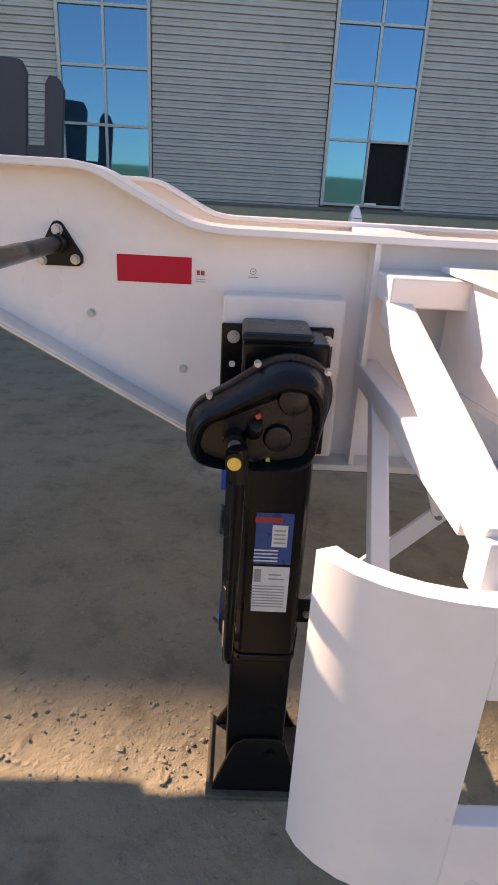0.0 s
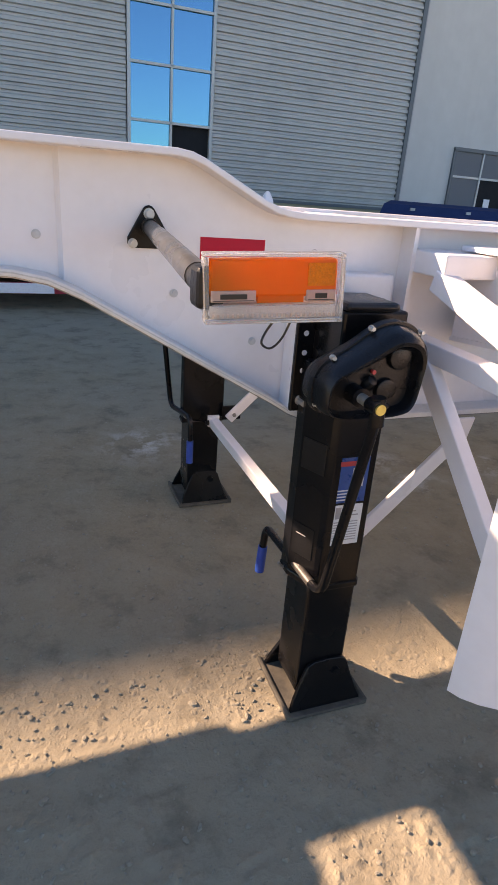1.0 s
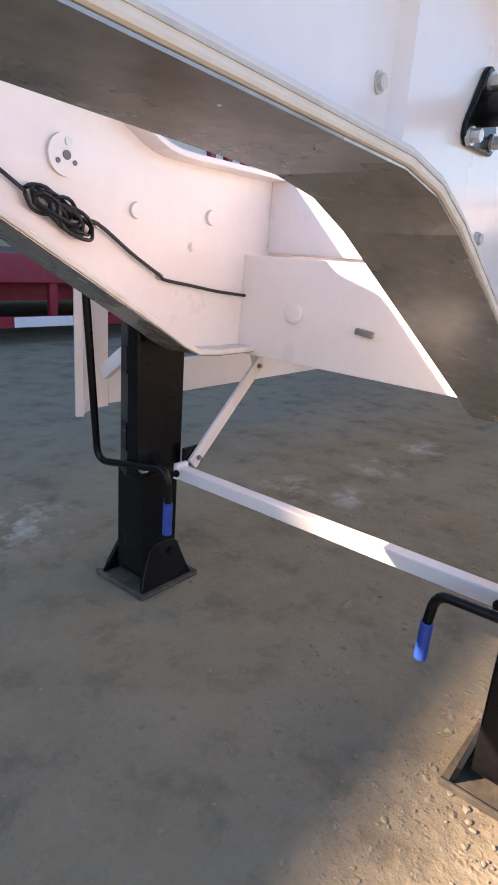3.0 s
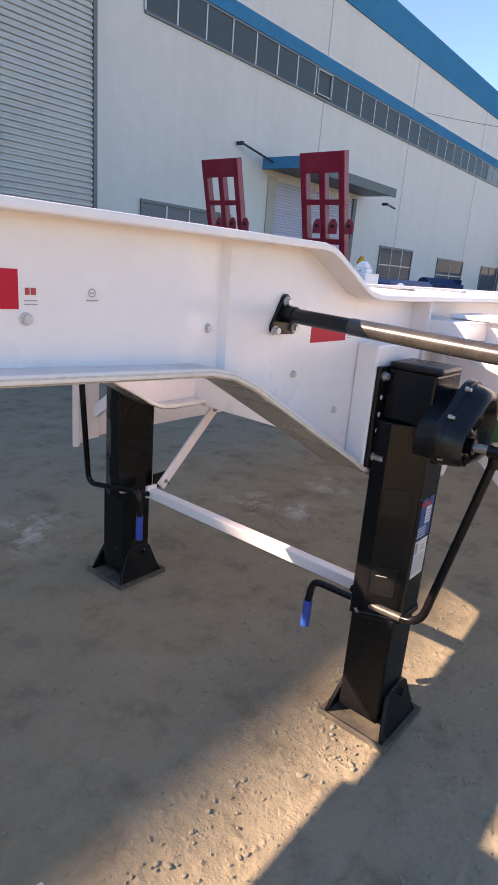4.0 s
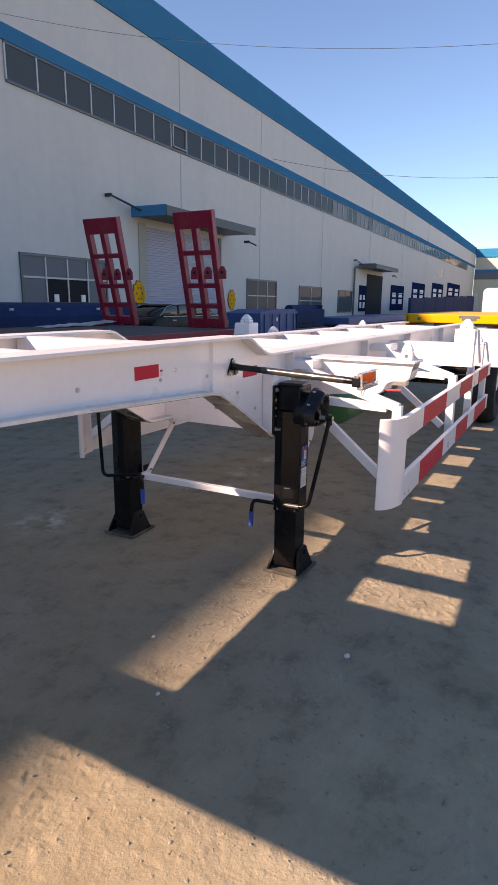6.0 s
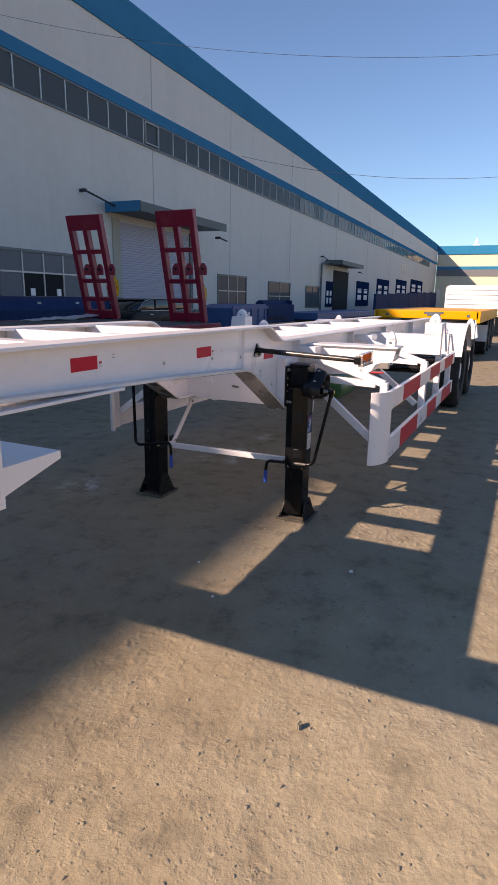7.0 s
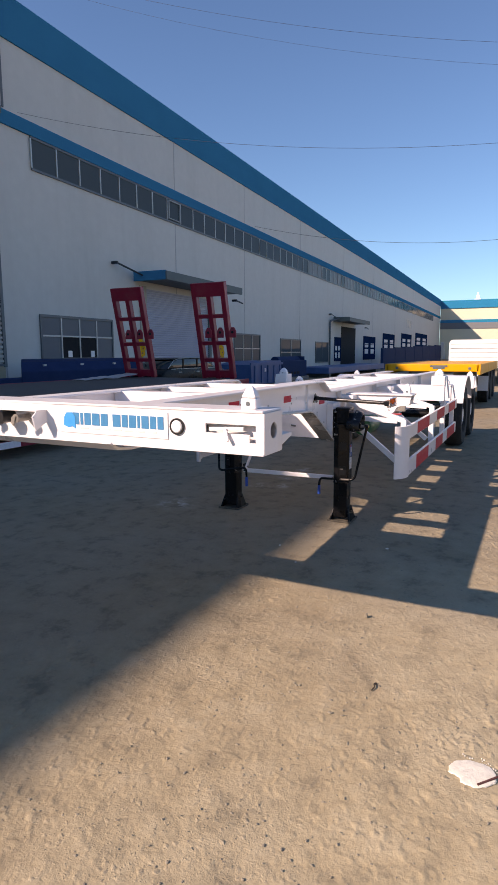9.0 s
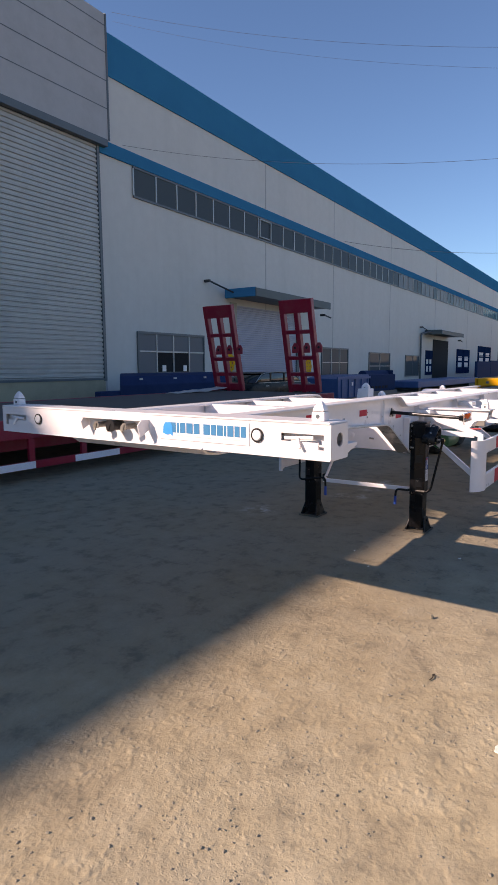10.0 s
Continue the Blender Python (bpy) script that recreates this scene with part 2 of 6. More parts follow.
BIN_BLUE = material("blue_bin_paint", (0.01, 0.09, 0.24), 0.5, vary=0.3, scale=2, dirt=(0.1, 0.1, 0.1), dirt_amount=0.3, dirt_scale=2)
PANEL = material("white_wall_cladding", (0.615, 0.595, 0.555), 0.6, vary=0.05, scale=0.25, grain=3, bump=0.03, bump_scale=6, dirt=(0.42, 0.41, 0.37), dirt_amount=0.2, dirt_scale=1.1, streak=0.05)
HEADER = material("grey_header_panel", (0.42, 0.41, 0.41), 0.55, vary=0.06, scale=0.4, grain=3, dirt=(0.25, 0.24, 0.23), dirt_amount=0.4, dirt_scale=0.8)
BLUE_TRIM = material("blue_wall_trim", (0.0, 0.2, 0.36), 0.8, vary=0.08, scale=0.5, spec=0.0, dirt=(0.0, 0.16, 0.32), dirt_amount=0.25, dirt_scale=1.2)
DOOR_METAL = material("ribbed_door_steel", (0.45, 0.445, 0.425), 0.45, 0.15, vary=0.08, scale=0.5, grain=4, dirt=(0.27, 0.26, 0.25), dirt_amount=0.45, dirt_scale=0.9)
PLINTH = material("pale_yellow_plinth", (0.45, 0.38, 0.26), 0.85, vary=0.15, scale=1.2, bump=0.1, bump_scale=30, dirt=(0.25, 0.22, 0.16), dirt_amount=0.5, dirt_scale=1.5)
FRAME_ALU = material("aluminium_frame", (0.45, 0.46, 0.45), 0.45, 0.4, vary=0.08, scale=4)
FRAME_DARK = material("dark_window_frame", (0.12, 0.14, 0.15), 0.5, 0.3, vary=0.12, scale=4)
BLUE_GLASS = glass_material("blue_tinted_glass", (0.02, 0.26, 0.41), 0.03, 0.85)
DARK_GLASS = glass_material("dark_window_glass", (0.085, 0.112, 0.125), 0.06)
DARK_GLASS.node_tree.nodes["Principled BSDF"].inputs["Specular IOR Level"].default_value = 0.14
HAZE_GLASS = glass_material("hazy_window_glass", (0.18, 0.19, 0.2), 0.35)
for dull in (DARK_GLASS, HAZE_GLASS):
    dull.node_tree.nodes["Principled BSDF"].inputs["IOR"].default_value = 1.15
DARK_VOID = material("dark_interior", (0.012, 0.012, 0.014), 0.9, vary=0.2)
SHUTTER = material("pale_roller_shutter", (0.40, 0.41, 0.50), 0.5, 0.1, vary=0.05, scale=1.0)
BLUE_DOOR = material("dark_blue_door", (0.006, 0.03, 0.085), 0.8, vary=0.15, scale=2, spec=0.0)
STONE = material("pale_gravel_stone", (0.27, 0.235, 0.175), 0.95, vary=0.2, scale=40, grain=200, bump=0.2, bump_scale=200)
CREAM = material("cream_wall", (0.68, 0.60, 0.45), 0.7, vary=0.05, scale=0.3)
STICKER_BLUE = material("blue_sticker", (0.012, 0.075, 0.26), 0.3, vary=0.12, scale=60)
STICKER_WHITE = material("white_sticker", (0.72, 0.72, 0.72), 0.4, vary=0.05, scale=60)
PRINT_GREY = material("grey_print", (0.35, 0.33, 0.33), 0.5, vary=0.05)
PRINT_RED = material("red_print", (0.5, 0.05, 0.05), 0.5, vary=0.05)
SIGN_BLUE = material("blue_sign_print", (0.03, 0.22, 0.42), 0.4, vary=0.06, scale=30)
LOGO_BLUE = material("bright_blue_print", (0.01, 0.32, 0.78), 0.4, vary=0.06, scale=30)
CAR_PAINT = material("black_car_paint", (0.008, 0.01, 0.011), 0.3, vary=0.1, spec=0.12)
TRUCK_WHITE = material("white_tilt_panel", (0.78, 0.78, 0.77), 0.5, vary=0.04, scale=1.5)
GOLD = material("yellow_hazard_disc", (0.9, 0.4, 0.0), 0.5, vary=0.12, scale=30, spec=0.08)
WIRE = material("overhead_wire", (0.03, 0.03, 0.035), 0.6, vary=0.1)
PLASTER = material("white_plaster", (0.72, 0.69, 0.6), 0.9, vary=0.08, scale=60, bump=0.3, bump_scale=80)
AWNING_EDGE = material("grey_green_edge", (0.09, 0.12, 0.12), 0.6, vary=0.1)
CREAM_GREY = material("pale_render", (0.42, 0.39, 0.33), 0.85, vary=0.1, scale=1.5)
GROUND = ground_material()


# ---- building blocks ----
def box(bm, x0, x1, y0, y1, z0, z1, bevel=0.0):
    m = Matrix.LocRotScale(((x0 + x1) / 2, (y0 + y1) / 2, (z0 + z1) / 2), None, (abs(x1 - x0), abs(y1 - y0), abs(z1 - z0)))
    made = bmesh.ops.create_cube(bm, size=1, matrix=m)
    if bevel:
        edges = list({e for v in made["verts"] for e in v.link_edges})
        bmesh.ops.bevel(bm, geom=edges, offset=bevel, segments=2, affect="EDGES", profile=0.5)


def prism(bm, outline, axis, a, b):
    """A solid whose outline lies in the plane across axis: for 'y' (x, z), for 'x' (y, z), for 'z' (x, y)."""
    def place(p, q):
        return {"y": (p[0], q, p[1]), "x": (q, p[0], p[1]), "z": (p[0], p[1], q)}[axis]
    va = [bm.verts.new(place(p, a)) for p in outline]
    vb = [bm.verts.new(place(p, b)) for p in outline]
    bm.faces.new(va)
    bm.faces.new(vb[::-1])
    n = len(outline)
    for i in range(n):
        bm.faces.new((va[i], vb[i], vb[(i + 1) % n], va[(i + 1) % n]))


def rod(bm, p, q, r, seg=12, r2=None):
    p, q = Vector(p), Vector(q)
    d = q - p
    m = Matrix.Translation((p + q) / 2) @ d.to_track_quat("Z", "Y").to_matrix().to_4x4()
    bmesh.ops.create_cone(bm, cap_ends=True, segments=seg, radius1=r, radius2=r if r2 is None else r2, depth=d.length, matrix=m)


def bar(bm, p, q, w, h, up=(0, 0, 1)):
    """A square bar from p to q, w wide and h high."""
    p, q = Vector(p), Vector(q)
    d = (q - p).normalized()
    side = d.cross(Vector(up)).normalized() * (w / 2)
    top = side.cross(d).normalized() * (h / 2)
    ring = [[bm.verts.new(c + s * side + t * top) for s, t in ((-1, -1), (1, -1), (1, 1), (-1, 1))] for c in (p, q)]
    bm.faces.new(ring[0][::-1])
    bm.faces.new(ring[1])
    for i in range(4):
        bm.faces.new((ring[0][i], ring[0][(i + 1) % 4], ring[1][(i + 1) % 4], ring[1][i]))


def smooth_path(pts, n=6):
    """Points on a curve through pts (Catmull-Rom)."""
    pts = [Vector(p) for p in pts]
    ext = [2 * pts[0] - pts[1]] + pts + [2 * pts[-1] - pts[-2]]
    out = []
    for i in range(1, len(ext) - 2):
        p0, p1, p2, p3 = ext[i - 1:i + 3]
        for k in range(n):
            t = k / n
            out.append(0.5 * (2 * p1 + (p2 - p0) * t + (2 * p0 - 5 * p1 + 4 * p2 - p3) * t * t + (3 * p1 - p0 - 3 * p2 + p3) * t ** 3))
    return out + [pts[-1]]


def rounded(pts, r, n=5):
    """A polyline with its inner corners rounded to about r."""
    pts = [Vector(p) for p in pts]
    out = [pts[0]]
    for a, b, c in zip(pts, pts[1:], pts[2:]):
        u, v = (a - b), (c - b)
        k = min(r, u.length * 0.45, v.length * 0.45)
        s, e = b + u.normalized() * k, b + v.normalized() * k
        for i in range(n + 1):
            t = i / n
            out.append((1 - t) ** 2 * s + 2 * t * (1 - t) * b + t * t * e)
    return out + [pts[-1]]


def tube(bm, pts, r, seg=10):
    pts = [Vector(p) for p in pts]
    rings = []
    ref = Vector((0.3, 0.2, 1)).normalized()
    for i, p in enumerate(pts):
        d = (pts[min(i + 1, len(pts) - 1)] - pts[max(i - 1, 0)]).normalized()
        s = d.cross(ref)
        if s.length < 0.1:
            s = d.cross(Vector((1, 0, 0)))
        s.normalize()
        u = s.cross(d).normalized()
        ref = u
        rings.append([bm.verts.new(p + r * (math.cos(2 * math.pi * k / seg) * s + math.sin(2 * math.pi * k / seg) * u)) for k in range(seg)])
    for a, b in zip(rings, rings[1:]):
        for k in range(seg):
            bm.faces.new((a[k], a[(k + 1) % seg], b[(k + 1) % seg], b[k]))
    bm.faces.new(rings[0][::-1])
    bm.faces.new(rings[-1])


def part(name, bm, mat, parent=None, label="", bevel=0.0, smooth=False):
    """Links a bmesh as one mesh object, under parent if there is one."""
    bmesh.ops.recalc_face_normals(bm, faces=bm.faces)
    if bevel:
        sharp = [e for e in bm.edges if len(e.link_faces) == 2 and e.calc_face_angle(0) > 0.6]
        bmesh.ops.bevel(bm, geom=sharp, offset=bevel, segments=2, affect="EDGES", profile=0.5, clamp_overlap=True)
    me = bpy.data.meshes.new(name)
    bm.to_mesh(me)
    bm.free()
    me.materials.append(mat)
    if smooth:
        me.polygons.foreach_set("use_smooth", [True] * len(me.polygons))
        me.set_sharp_from_angle(angle=radians(35))
    ob = new(name, me)
    if parent:
        ob.parent = parent
    if label:
        ob["label"] = label
    return ob


def boxes(name, spec, mat, parent=None, label="", bevel=0.0):
    bm = bmesh.new()
    for s in spec:
        box(bm, *s)
    return part(name, bm, mat, parent, label, bevel)


def thing(name, label, category, group="", at=(0, 0, 0)):
    ob = new(name)
    ob.location = at
    ob.empty_display_size = 0.2
    return tagged(ob, label, category, group)


def solid(name, outline, axis, a, b, mat, parent=None, label="", bevel=0.0, smooth=False):
    bm = bmesh.new()
    prism(bm, outline, axis, a, b)
    return part(name, bm, mat, parent, label, bevel, smooth)


def bars(name, p, q, w, h, mat, parent, label="", up=(0, 0, 1), bevel=0.003):
    bm = bmesh.new()
    bar(bm, p, q, w, h, up)
    return part(name, bm, mat, parent, label, bevel)


def bolt(p, axis, parent, r=0.011, mat=None, name="bolt", length=0.012):
    """A hexagon head on a washer, facing along axis."""
    bm = bmesh.new()
    p, d = Vector(p), Vector(axis).normalized()
    rod(bm, p - d * 0.002, p + d * 0.003, r * 1.35, 14)
    rod(bm, p + d * 0.003, p + d * length, r, 6)
    return part(name, bm, mat or STEEL, parent, smooth=True)


# ---- ground ----
def lattice(x, y, cell, rng, n=4096):
    """Smooth value noise from 0 to 1 over the points x, y, with bumps about one cell wide."""
    table = rng.random(n)
    u, v = x / cell, y / cell
    a, b = np.floor(u).astype(np.int64), np.floor(v).astype(np.int64)
    fu, fv = u - a, v - b
    fu, fv = fu * fu * (3 - 2 * fu), fv * fv * (3 - 2 * fv)

    def at(p, q):
        return table[((p * 73856093) ^ (q * 19349663)) % n]
    low = at(a, b) * (1 - fu) + at(a + 1, b) * fu
    high = at(a, b + 1) * (1 - fu) + at(a + 1, b + 1) * fu
    return low * (1 - fv) + high * fv


def make_ground():
    """One sheet to the horizon; lumps, crumbs and dents of trodden earth in its middle, flat beyond."""
    rng = np.random.default_rng(11)
    x0, x1, y0, y1, step = -5.9, 1.5, -3.5, 1.5, 0.0068
    nx, ny = int((x1 - x0) / step), int((y1 - y0) / step)
    xs, ys = np.linspace(x0, x1, nx), np.linspace(y0, y1, ny)
    x, y = (g.ravel() for g in np.meshgrid(xs, ys))
    wx = x + 0.02 * lattice(x, y, 0.05, rng)
    wy = y + 0.02 * lattice(x, y, 0.05, rng)
    soft = lattice(wx, wy, 0.16, rng) - 0.5
    lump = lattice(wx, wy, 0.055, rng) - 0.5
    crumb = lattice(wx * 0.8 + wy * 0.15, wy * 1.1 - wx * 0.15, 0.02, rng)
    clump = np.clip((lattice(x, y, 0.045, rng) - 0.3) / 0.3, 0.1, 1.0)
    grit = lattice(wx, wy, 0.0125, rng) - 0.5
    loose = np.clip((lattice(x, y, 0.55, rng) - 0.2) * 2.0, 0.4, 1.0)
    crumbs = np.clip((crumb - 0.66) / 0.1, 0, 1) * loose * clump
    dents = np.clip((0.24 - crumb) / 0.08, 0, 1) * loose * clump
    near = np.clip((-1.4 - y) / 1.2, 0.5, 1.0)
    z = 0.004 * soft + 0.0016 * lump * (0.3 + loose) + (0.0088 * crumbs - 0.006 * dents + 0.0018 * grit * loose) * near - 0.002
    edge = np.minimum.reduce([x - x0, x1 - x, y - y0, y1 - y])
    z *= np.clip(edge / 0.4, 0, 1)
    size = 3000
    far = np.array([(-size, -size, 0), (size, -size, 0), (size, size, 0), (-size, size, 0)])
    verts = np.vstack([np.stack([x, y, z], 1), far])
    k = (np.arange(ny - 1)[:, None] * nx + np.arange(nx - 1)[None, :]).ravel()
    quads = np.stack([k, k + 1, k + nx + 1, k + nx], 1)
    n = nx * ny
    c = (0, nx - 1, n - 1, n - nx)
    ring = np.array([(n + q, n + (q + 1) % 4, c[(q + 1) % 4], c[q]) for q in range(4)])
    quads = np.vstack([quads, ring]).astype(np.int32)
    me = bpy.data.meshes.new("ground")
    me.vertices.add(len(verts))
    me.vertices.foreach_set("co", verts.ravel())
    me.loops.add(quads.size)
    me.loops.foreach_set("vertex_index", quads.ravel())
    me.polygons.add(len(quads))
    me.polygons.foreach_set("loop_start", np.arange(0, quads.size, 4, dtype=np.int32))
    me.polygons.foreach_set("use_smooth", np.ones(len(quads), dtype=bool))
    me.update(calc_edges=True)
    me.validate()
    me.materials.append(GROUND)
    tagged(new("ground", me), "dusty packed earth yard strewn with fine gravel", "ground", kind="structure")


make_ground()
tagged(boxes("wall_south", [(-200, 300, -61, -60, 0, 5.0)], material("olive_far_wall", (0.17, 0.175, 0.12), 0.9, vary=0.2, scale=0.1)), "plain olive wall closing the far side of the yard", "wall", kind="structure")

# ---- factory building ----
WALL_Y = 14.875
DOOR_END, WALL_END = 10.0, 140.5
factory = thing("factory_building", "long pale factory hall with blue trim and ribbed sliding doors", "building")
# the hall stands at a slight angle to the parked trailers
turn = Matrix.Translation((10, WALL_Y, 0)) @ Matrix.Rotation(radians(1.9), 4, "Z") @ Matrix.Translation((-10, -WALL_Y, 0))
factory.matrix_basis = turn


def ribs_panel(x0, x1, z0, z1, y, pitch=0.163, depth=0.05):
    """Horizontally ribbed steel sheet."""
    bm = bmesh.new()
    n = int(round((z1 - z0) / pitch))
    step = (z1 - z0) / n
    prof = []
    for i in range(n):
        z = z0 + i * step
        prof += [(y, z), (y, z + step * 0.30), (y - depth, z + step * 0.42), (y - depth, z + step * 0.86)]
    prof.append((y, z1))
    rows = [[bm.verts.new((x, py, pz)) for py, pz in prof] for x in (x0, x1)]
    for i in range(len(prof) - 1):
        bm.faces.new((rows[0][i], rows[1][i], rows[1][i + 1], rows[0][i + 1]))
    return bm


def building_shell():
    # pale wall right of the sliding doors, behind all the applied parts
    boxes("wall", [(DOOR_END, WALL_END, WALL_Y, WALL_Y + 0.3, 0, 12.2)], PANEL, factory, "pale grey sheet cladding with faint vertical streaks")
    boxes("wall", [(-60, DOOR_END, WALL_Y + 0.25, WALL_Y + 0.5, 0, 14.0)], HEADER, factory, "grey wall behind the sliding doors")
    boxes("parapet", [(10.42, WALL_END, WALL_Y - 0.06, WALL_Y + 0.24, 12.17, 13.63)], BLUE_TRIM, factory, "blue sheet parapet")
    boxes("trim_band", [(10.1, WALL_END, WALL_Y - 0.08, WALL_Y, 9.36, 9.83)], BLUE_TRIM, factory, "narrow blue band")
    boxes("header_panel", [(-16, 10.45, WALL_Y - 0.18, WALL_Y + 0.25, 9.82, 14.1)], HEADER, factory, "grey sandwich panels above the doors")
    seams = [(-16, 10.45, WALL_Y - 0.186, WALL_Y - 0.178, z, z + 0.03) for z in (10.9, 11.85, 12.8, 13.7)]
    boxes("panel_seam", seams, FRAME_DARK, factory, "dark seams between panels")
    boxes("corner_trim", [(10.44, 10.52, WALL_Y - 0.2, WALL_Y - 0.05, 9.84, 14.12)], FRAME_DARK, factory)
    boxes("door_track", [(-16, 10.3, WALL_Y - 0.3, WALL_Y - 0.05, 9.55, 9.79)], FRAME_DARK, factory, "dark steel sliding track")
    boxes("plinth", [(-60, DOOR_END, WALL_Y - 0.06, WALL_Y + 0.24, 0, 1.16)], PLINTH, factory, "pale yellow rendered plinth")
    boxes("roof", [(-60, WALL_END, WALL_Y + 0.25, WALL_Y + 40, 12.2, 12.5)], HEADER, factory)
    boxes("wall", [(WALL_END - 0.3, WALL_END, WALL_Y + 0.3, WALL_Y + 40, 0, 12.2)], PANEL, factory)
    for k, x in enumerate((10.1, 21.86, 30.5, 41.5, 54.9, 69.0, 84.0, 100.0)):
        boxes("sheet_joint", [(x, x + 0.05, WALL_Y - 0.012, WALL_Y, 9.85, 12.15), (x, x + 0.05, WALL_Y - 0.012, WALL_Y, 3.4 if 12 < x < 17 else 0.0, 8.15)], HEADER, factory)


def window_column(cx, z0=1.3, open_pane=False):
    w = 2.04
    x0, x1 = cx - w / 2, cx + w / 2
    win = thing("window_column", "", "")
    win.parent = factory
    win["label"] = "tall window strip with blue mirrored glass in aluminium frames"
    rows = [z0, 2.77, 3.98, 5.18, 6.38, 7.58, 8.78, 9.5]
    y = WALL_Y - 0.06
    fr = [(x0 - 0.06, x0 + 0.02, y - 0.04, y + 0.1, z0 - 0.05, 9.52), (x1 - 0.02, x1 + 0.06, y - 0.04, y + 0.1, z0 - 0.05, 9.52), (cx - 0.03, cx + 0.03, y - 0.03, y + 0.1, z0, 9.5)]
    for z in rows:
        fr.append((x0, x1, y - 0.03, y + 0.1, z - 0.03, z + 0.03))
    boxes("frame", fr, FRAME_ALU, win)
    for i in range(len(rows) - 1):
        for a, b in ((x0 + 0.02, cx - 0.03), (cx + 0.03, x1 - 0.02)):
            hollow = open_pane and i == 0 and a > cx
            mat = DARK_VOID if hollow else BLUE_GLASS
            yy = y + 0.09 if hollow else y + 0.03
            boxes("pane", [(a, b, yy, yy + 0.01, rows[i] + 0.03, rows[i + 1] - 0.03)], mat, win, "dark open sash" if hollow else "")
    if open_pane:
        boxes("sill_clip", [(cx + 0.05, cx + 0.35, y - 0.05, y + 0.02, z0 + 0.02, z0 + 0.07)], WHITE_TAPE, win)


def sliding_doors():
    edges = [-16.0]
    for c in (-9.7, -3.33, 3.07):
        edges += [c - 1.1, c + 1.1]
        window_column(c, open_pane=(c > 0))
    edges.append(DOOR_END - 0.05)
    for a, b in zip(edges[::2], edges[1::2]):
        part("door_leaf", ribs_panel(a, b, 1.2, 9.55, WALL_Y - 0.02), DOOR_METAL, factory, "grey horizontally ribbed steel sheet")
    boxes("bottom_rail", [(-16, DOOR_END - 0.06, WALL_Y - 0.09, WALL_Y - 0.062, 1.13, 1.21)], FRAME_DARK, factory, "dark rail under the door leaves")
    boxes("door_edge", [(DOOR_END - 0.06, DOOR_END + 0.06, WALL_Y - 0.1, WALL_Y, 1.1, 9.55)], FRAME_DARK, factory)


def wall_window(x0, x1, z0, z1, cols, transom, label, open_cols=(), mat=None, dark=True, frame_mat=None):
    win = new("window")
    win.parent = factory
    win["label"] = label
    y = WALL_Y - 0.02
    fm = frame_mat or (FRAME_DARK if dark else FRAME_ALU)
    fr = [(x0 - 0.06, x1 + 0.06, y - 0.05, y + 0.02, z1 - 0.03, z1 + 0.07), (x0 - 0.06, x1 + 0.06, y - 0.05, y + 0.02, z0 - 0.07, z0 + 0.03),
          (x0 - 0.06, x0 + 0.02, y - 0.05, y + 0.02, z0, z1), (x1 - 0.02, x1 + 0.06, y - 0.05, y + 0.02, z0, z1)]
    boxes("frame", fr, fm, win)
    inner = []
    step = (x1 - x0) / cols
    for i in range(1, cols):
        inner.append((x0 + i * step - 0.03, x0 + i * step + 0.03, y - 0.04, y + 0.02, z0, z1))
    zt = z0 + (z1 - z0) * transom
    if 0 < transom < 1:
        inner.append((x0, x1, y - 0.042, y + 0.02, zt - 0.03, zt + 0.03))
    for m in inner:
        boxes("mullion", [m], frame_mat or (FRAME_ALU if not dark or transom > 0 else fm), win)
    for i in range(cols):
        cells = [(z0 + 0.03, zt - 0.03), (zt + 0.03, z1 - 0.03)] if 0 < transom < 1 else [(z0 + 0.03, z1 - 0.03)]
        for j, (a, b) in enumerate(cells):
            m = DARK_VOID if (i in open_cols and j == 0) else (mat or DARK_GLASS)
            boxes("pane", [(x0 + i * step + 0.03, x0 + (i + 1) * step - 0.03, y - 0.005, y + 0.01, a, b)], m, win)


def strip_windows():
    x, k = 11.83, 0
    while x < 125:
        n = 8
        x1 = min(x + n * 1.317, 127)
        win = new("window")
        win.parent = factory
        win["label"] = "band of dark clerestory windows under the blue trim"
        y = WALL_Y - 0.02
        spec = [(x, x1, y - 0.04, y + 0.02, 9.27, 9.35), (x, x1, y - 0.04, y + 0.02, 8.18, 8.26)]
        mull = []
        for i in range(n + 1):
            xi = x + i * 1.317
            mull.append((xi - 0.03, xi + 0.03, y - 0.045, y + 0.02, 8.26, 9.27))
        boxes("frame", spec, FRAME_DARK, win)
        for m in mull:
            boxes("mullion", [m], FRAME_ALU, win)
        for i in range(n):
            pale = 24 <= k * n + i <= 50 and (k * n + i) % 9 not in (0, 1, 5)
            light = k * n + i == 7
            boxes("pane", [(x + i * 1.317 + 0.035, x + (i + 1) * 1.317 - 0.035, y - 0.01, y + 0.01, 8.26, 9.27)], HAZE_GLASS if pale else DARK_GLASS, win)
            if light:
                boxes("open_sash", [(x + i * 1.317 + 0.1, x + i * 1.317 + 0.135, y - 0.1, y - 0.03, 8.32, 9.23), (x + (i + 1) * 1.317 - 0.135, x + (i + 1) * 1.317 - 0.1, y - 0.1, y - 0.03, 8.32, 9.23),
                                    (x + i * 1.317 + 0.1, x + (i + 1) * 1.317 - 0.1, y - 0.1, y - 0.03, 9.195, 9.23), (x + i * 1.317 + 0.1, x + (i + 1) * 1.317 - 0.1, y - 0.1, y - 0.03, 8.32, 8.355)], FRAME_ALU, win)
        x, k = x1, k + 1


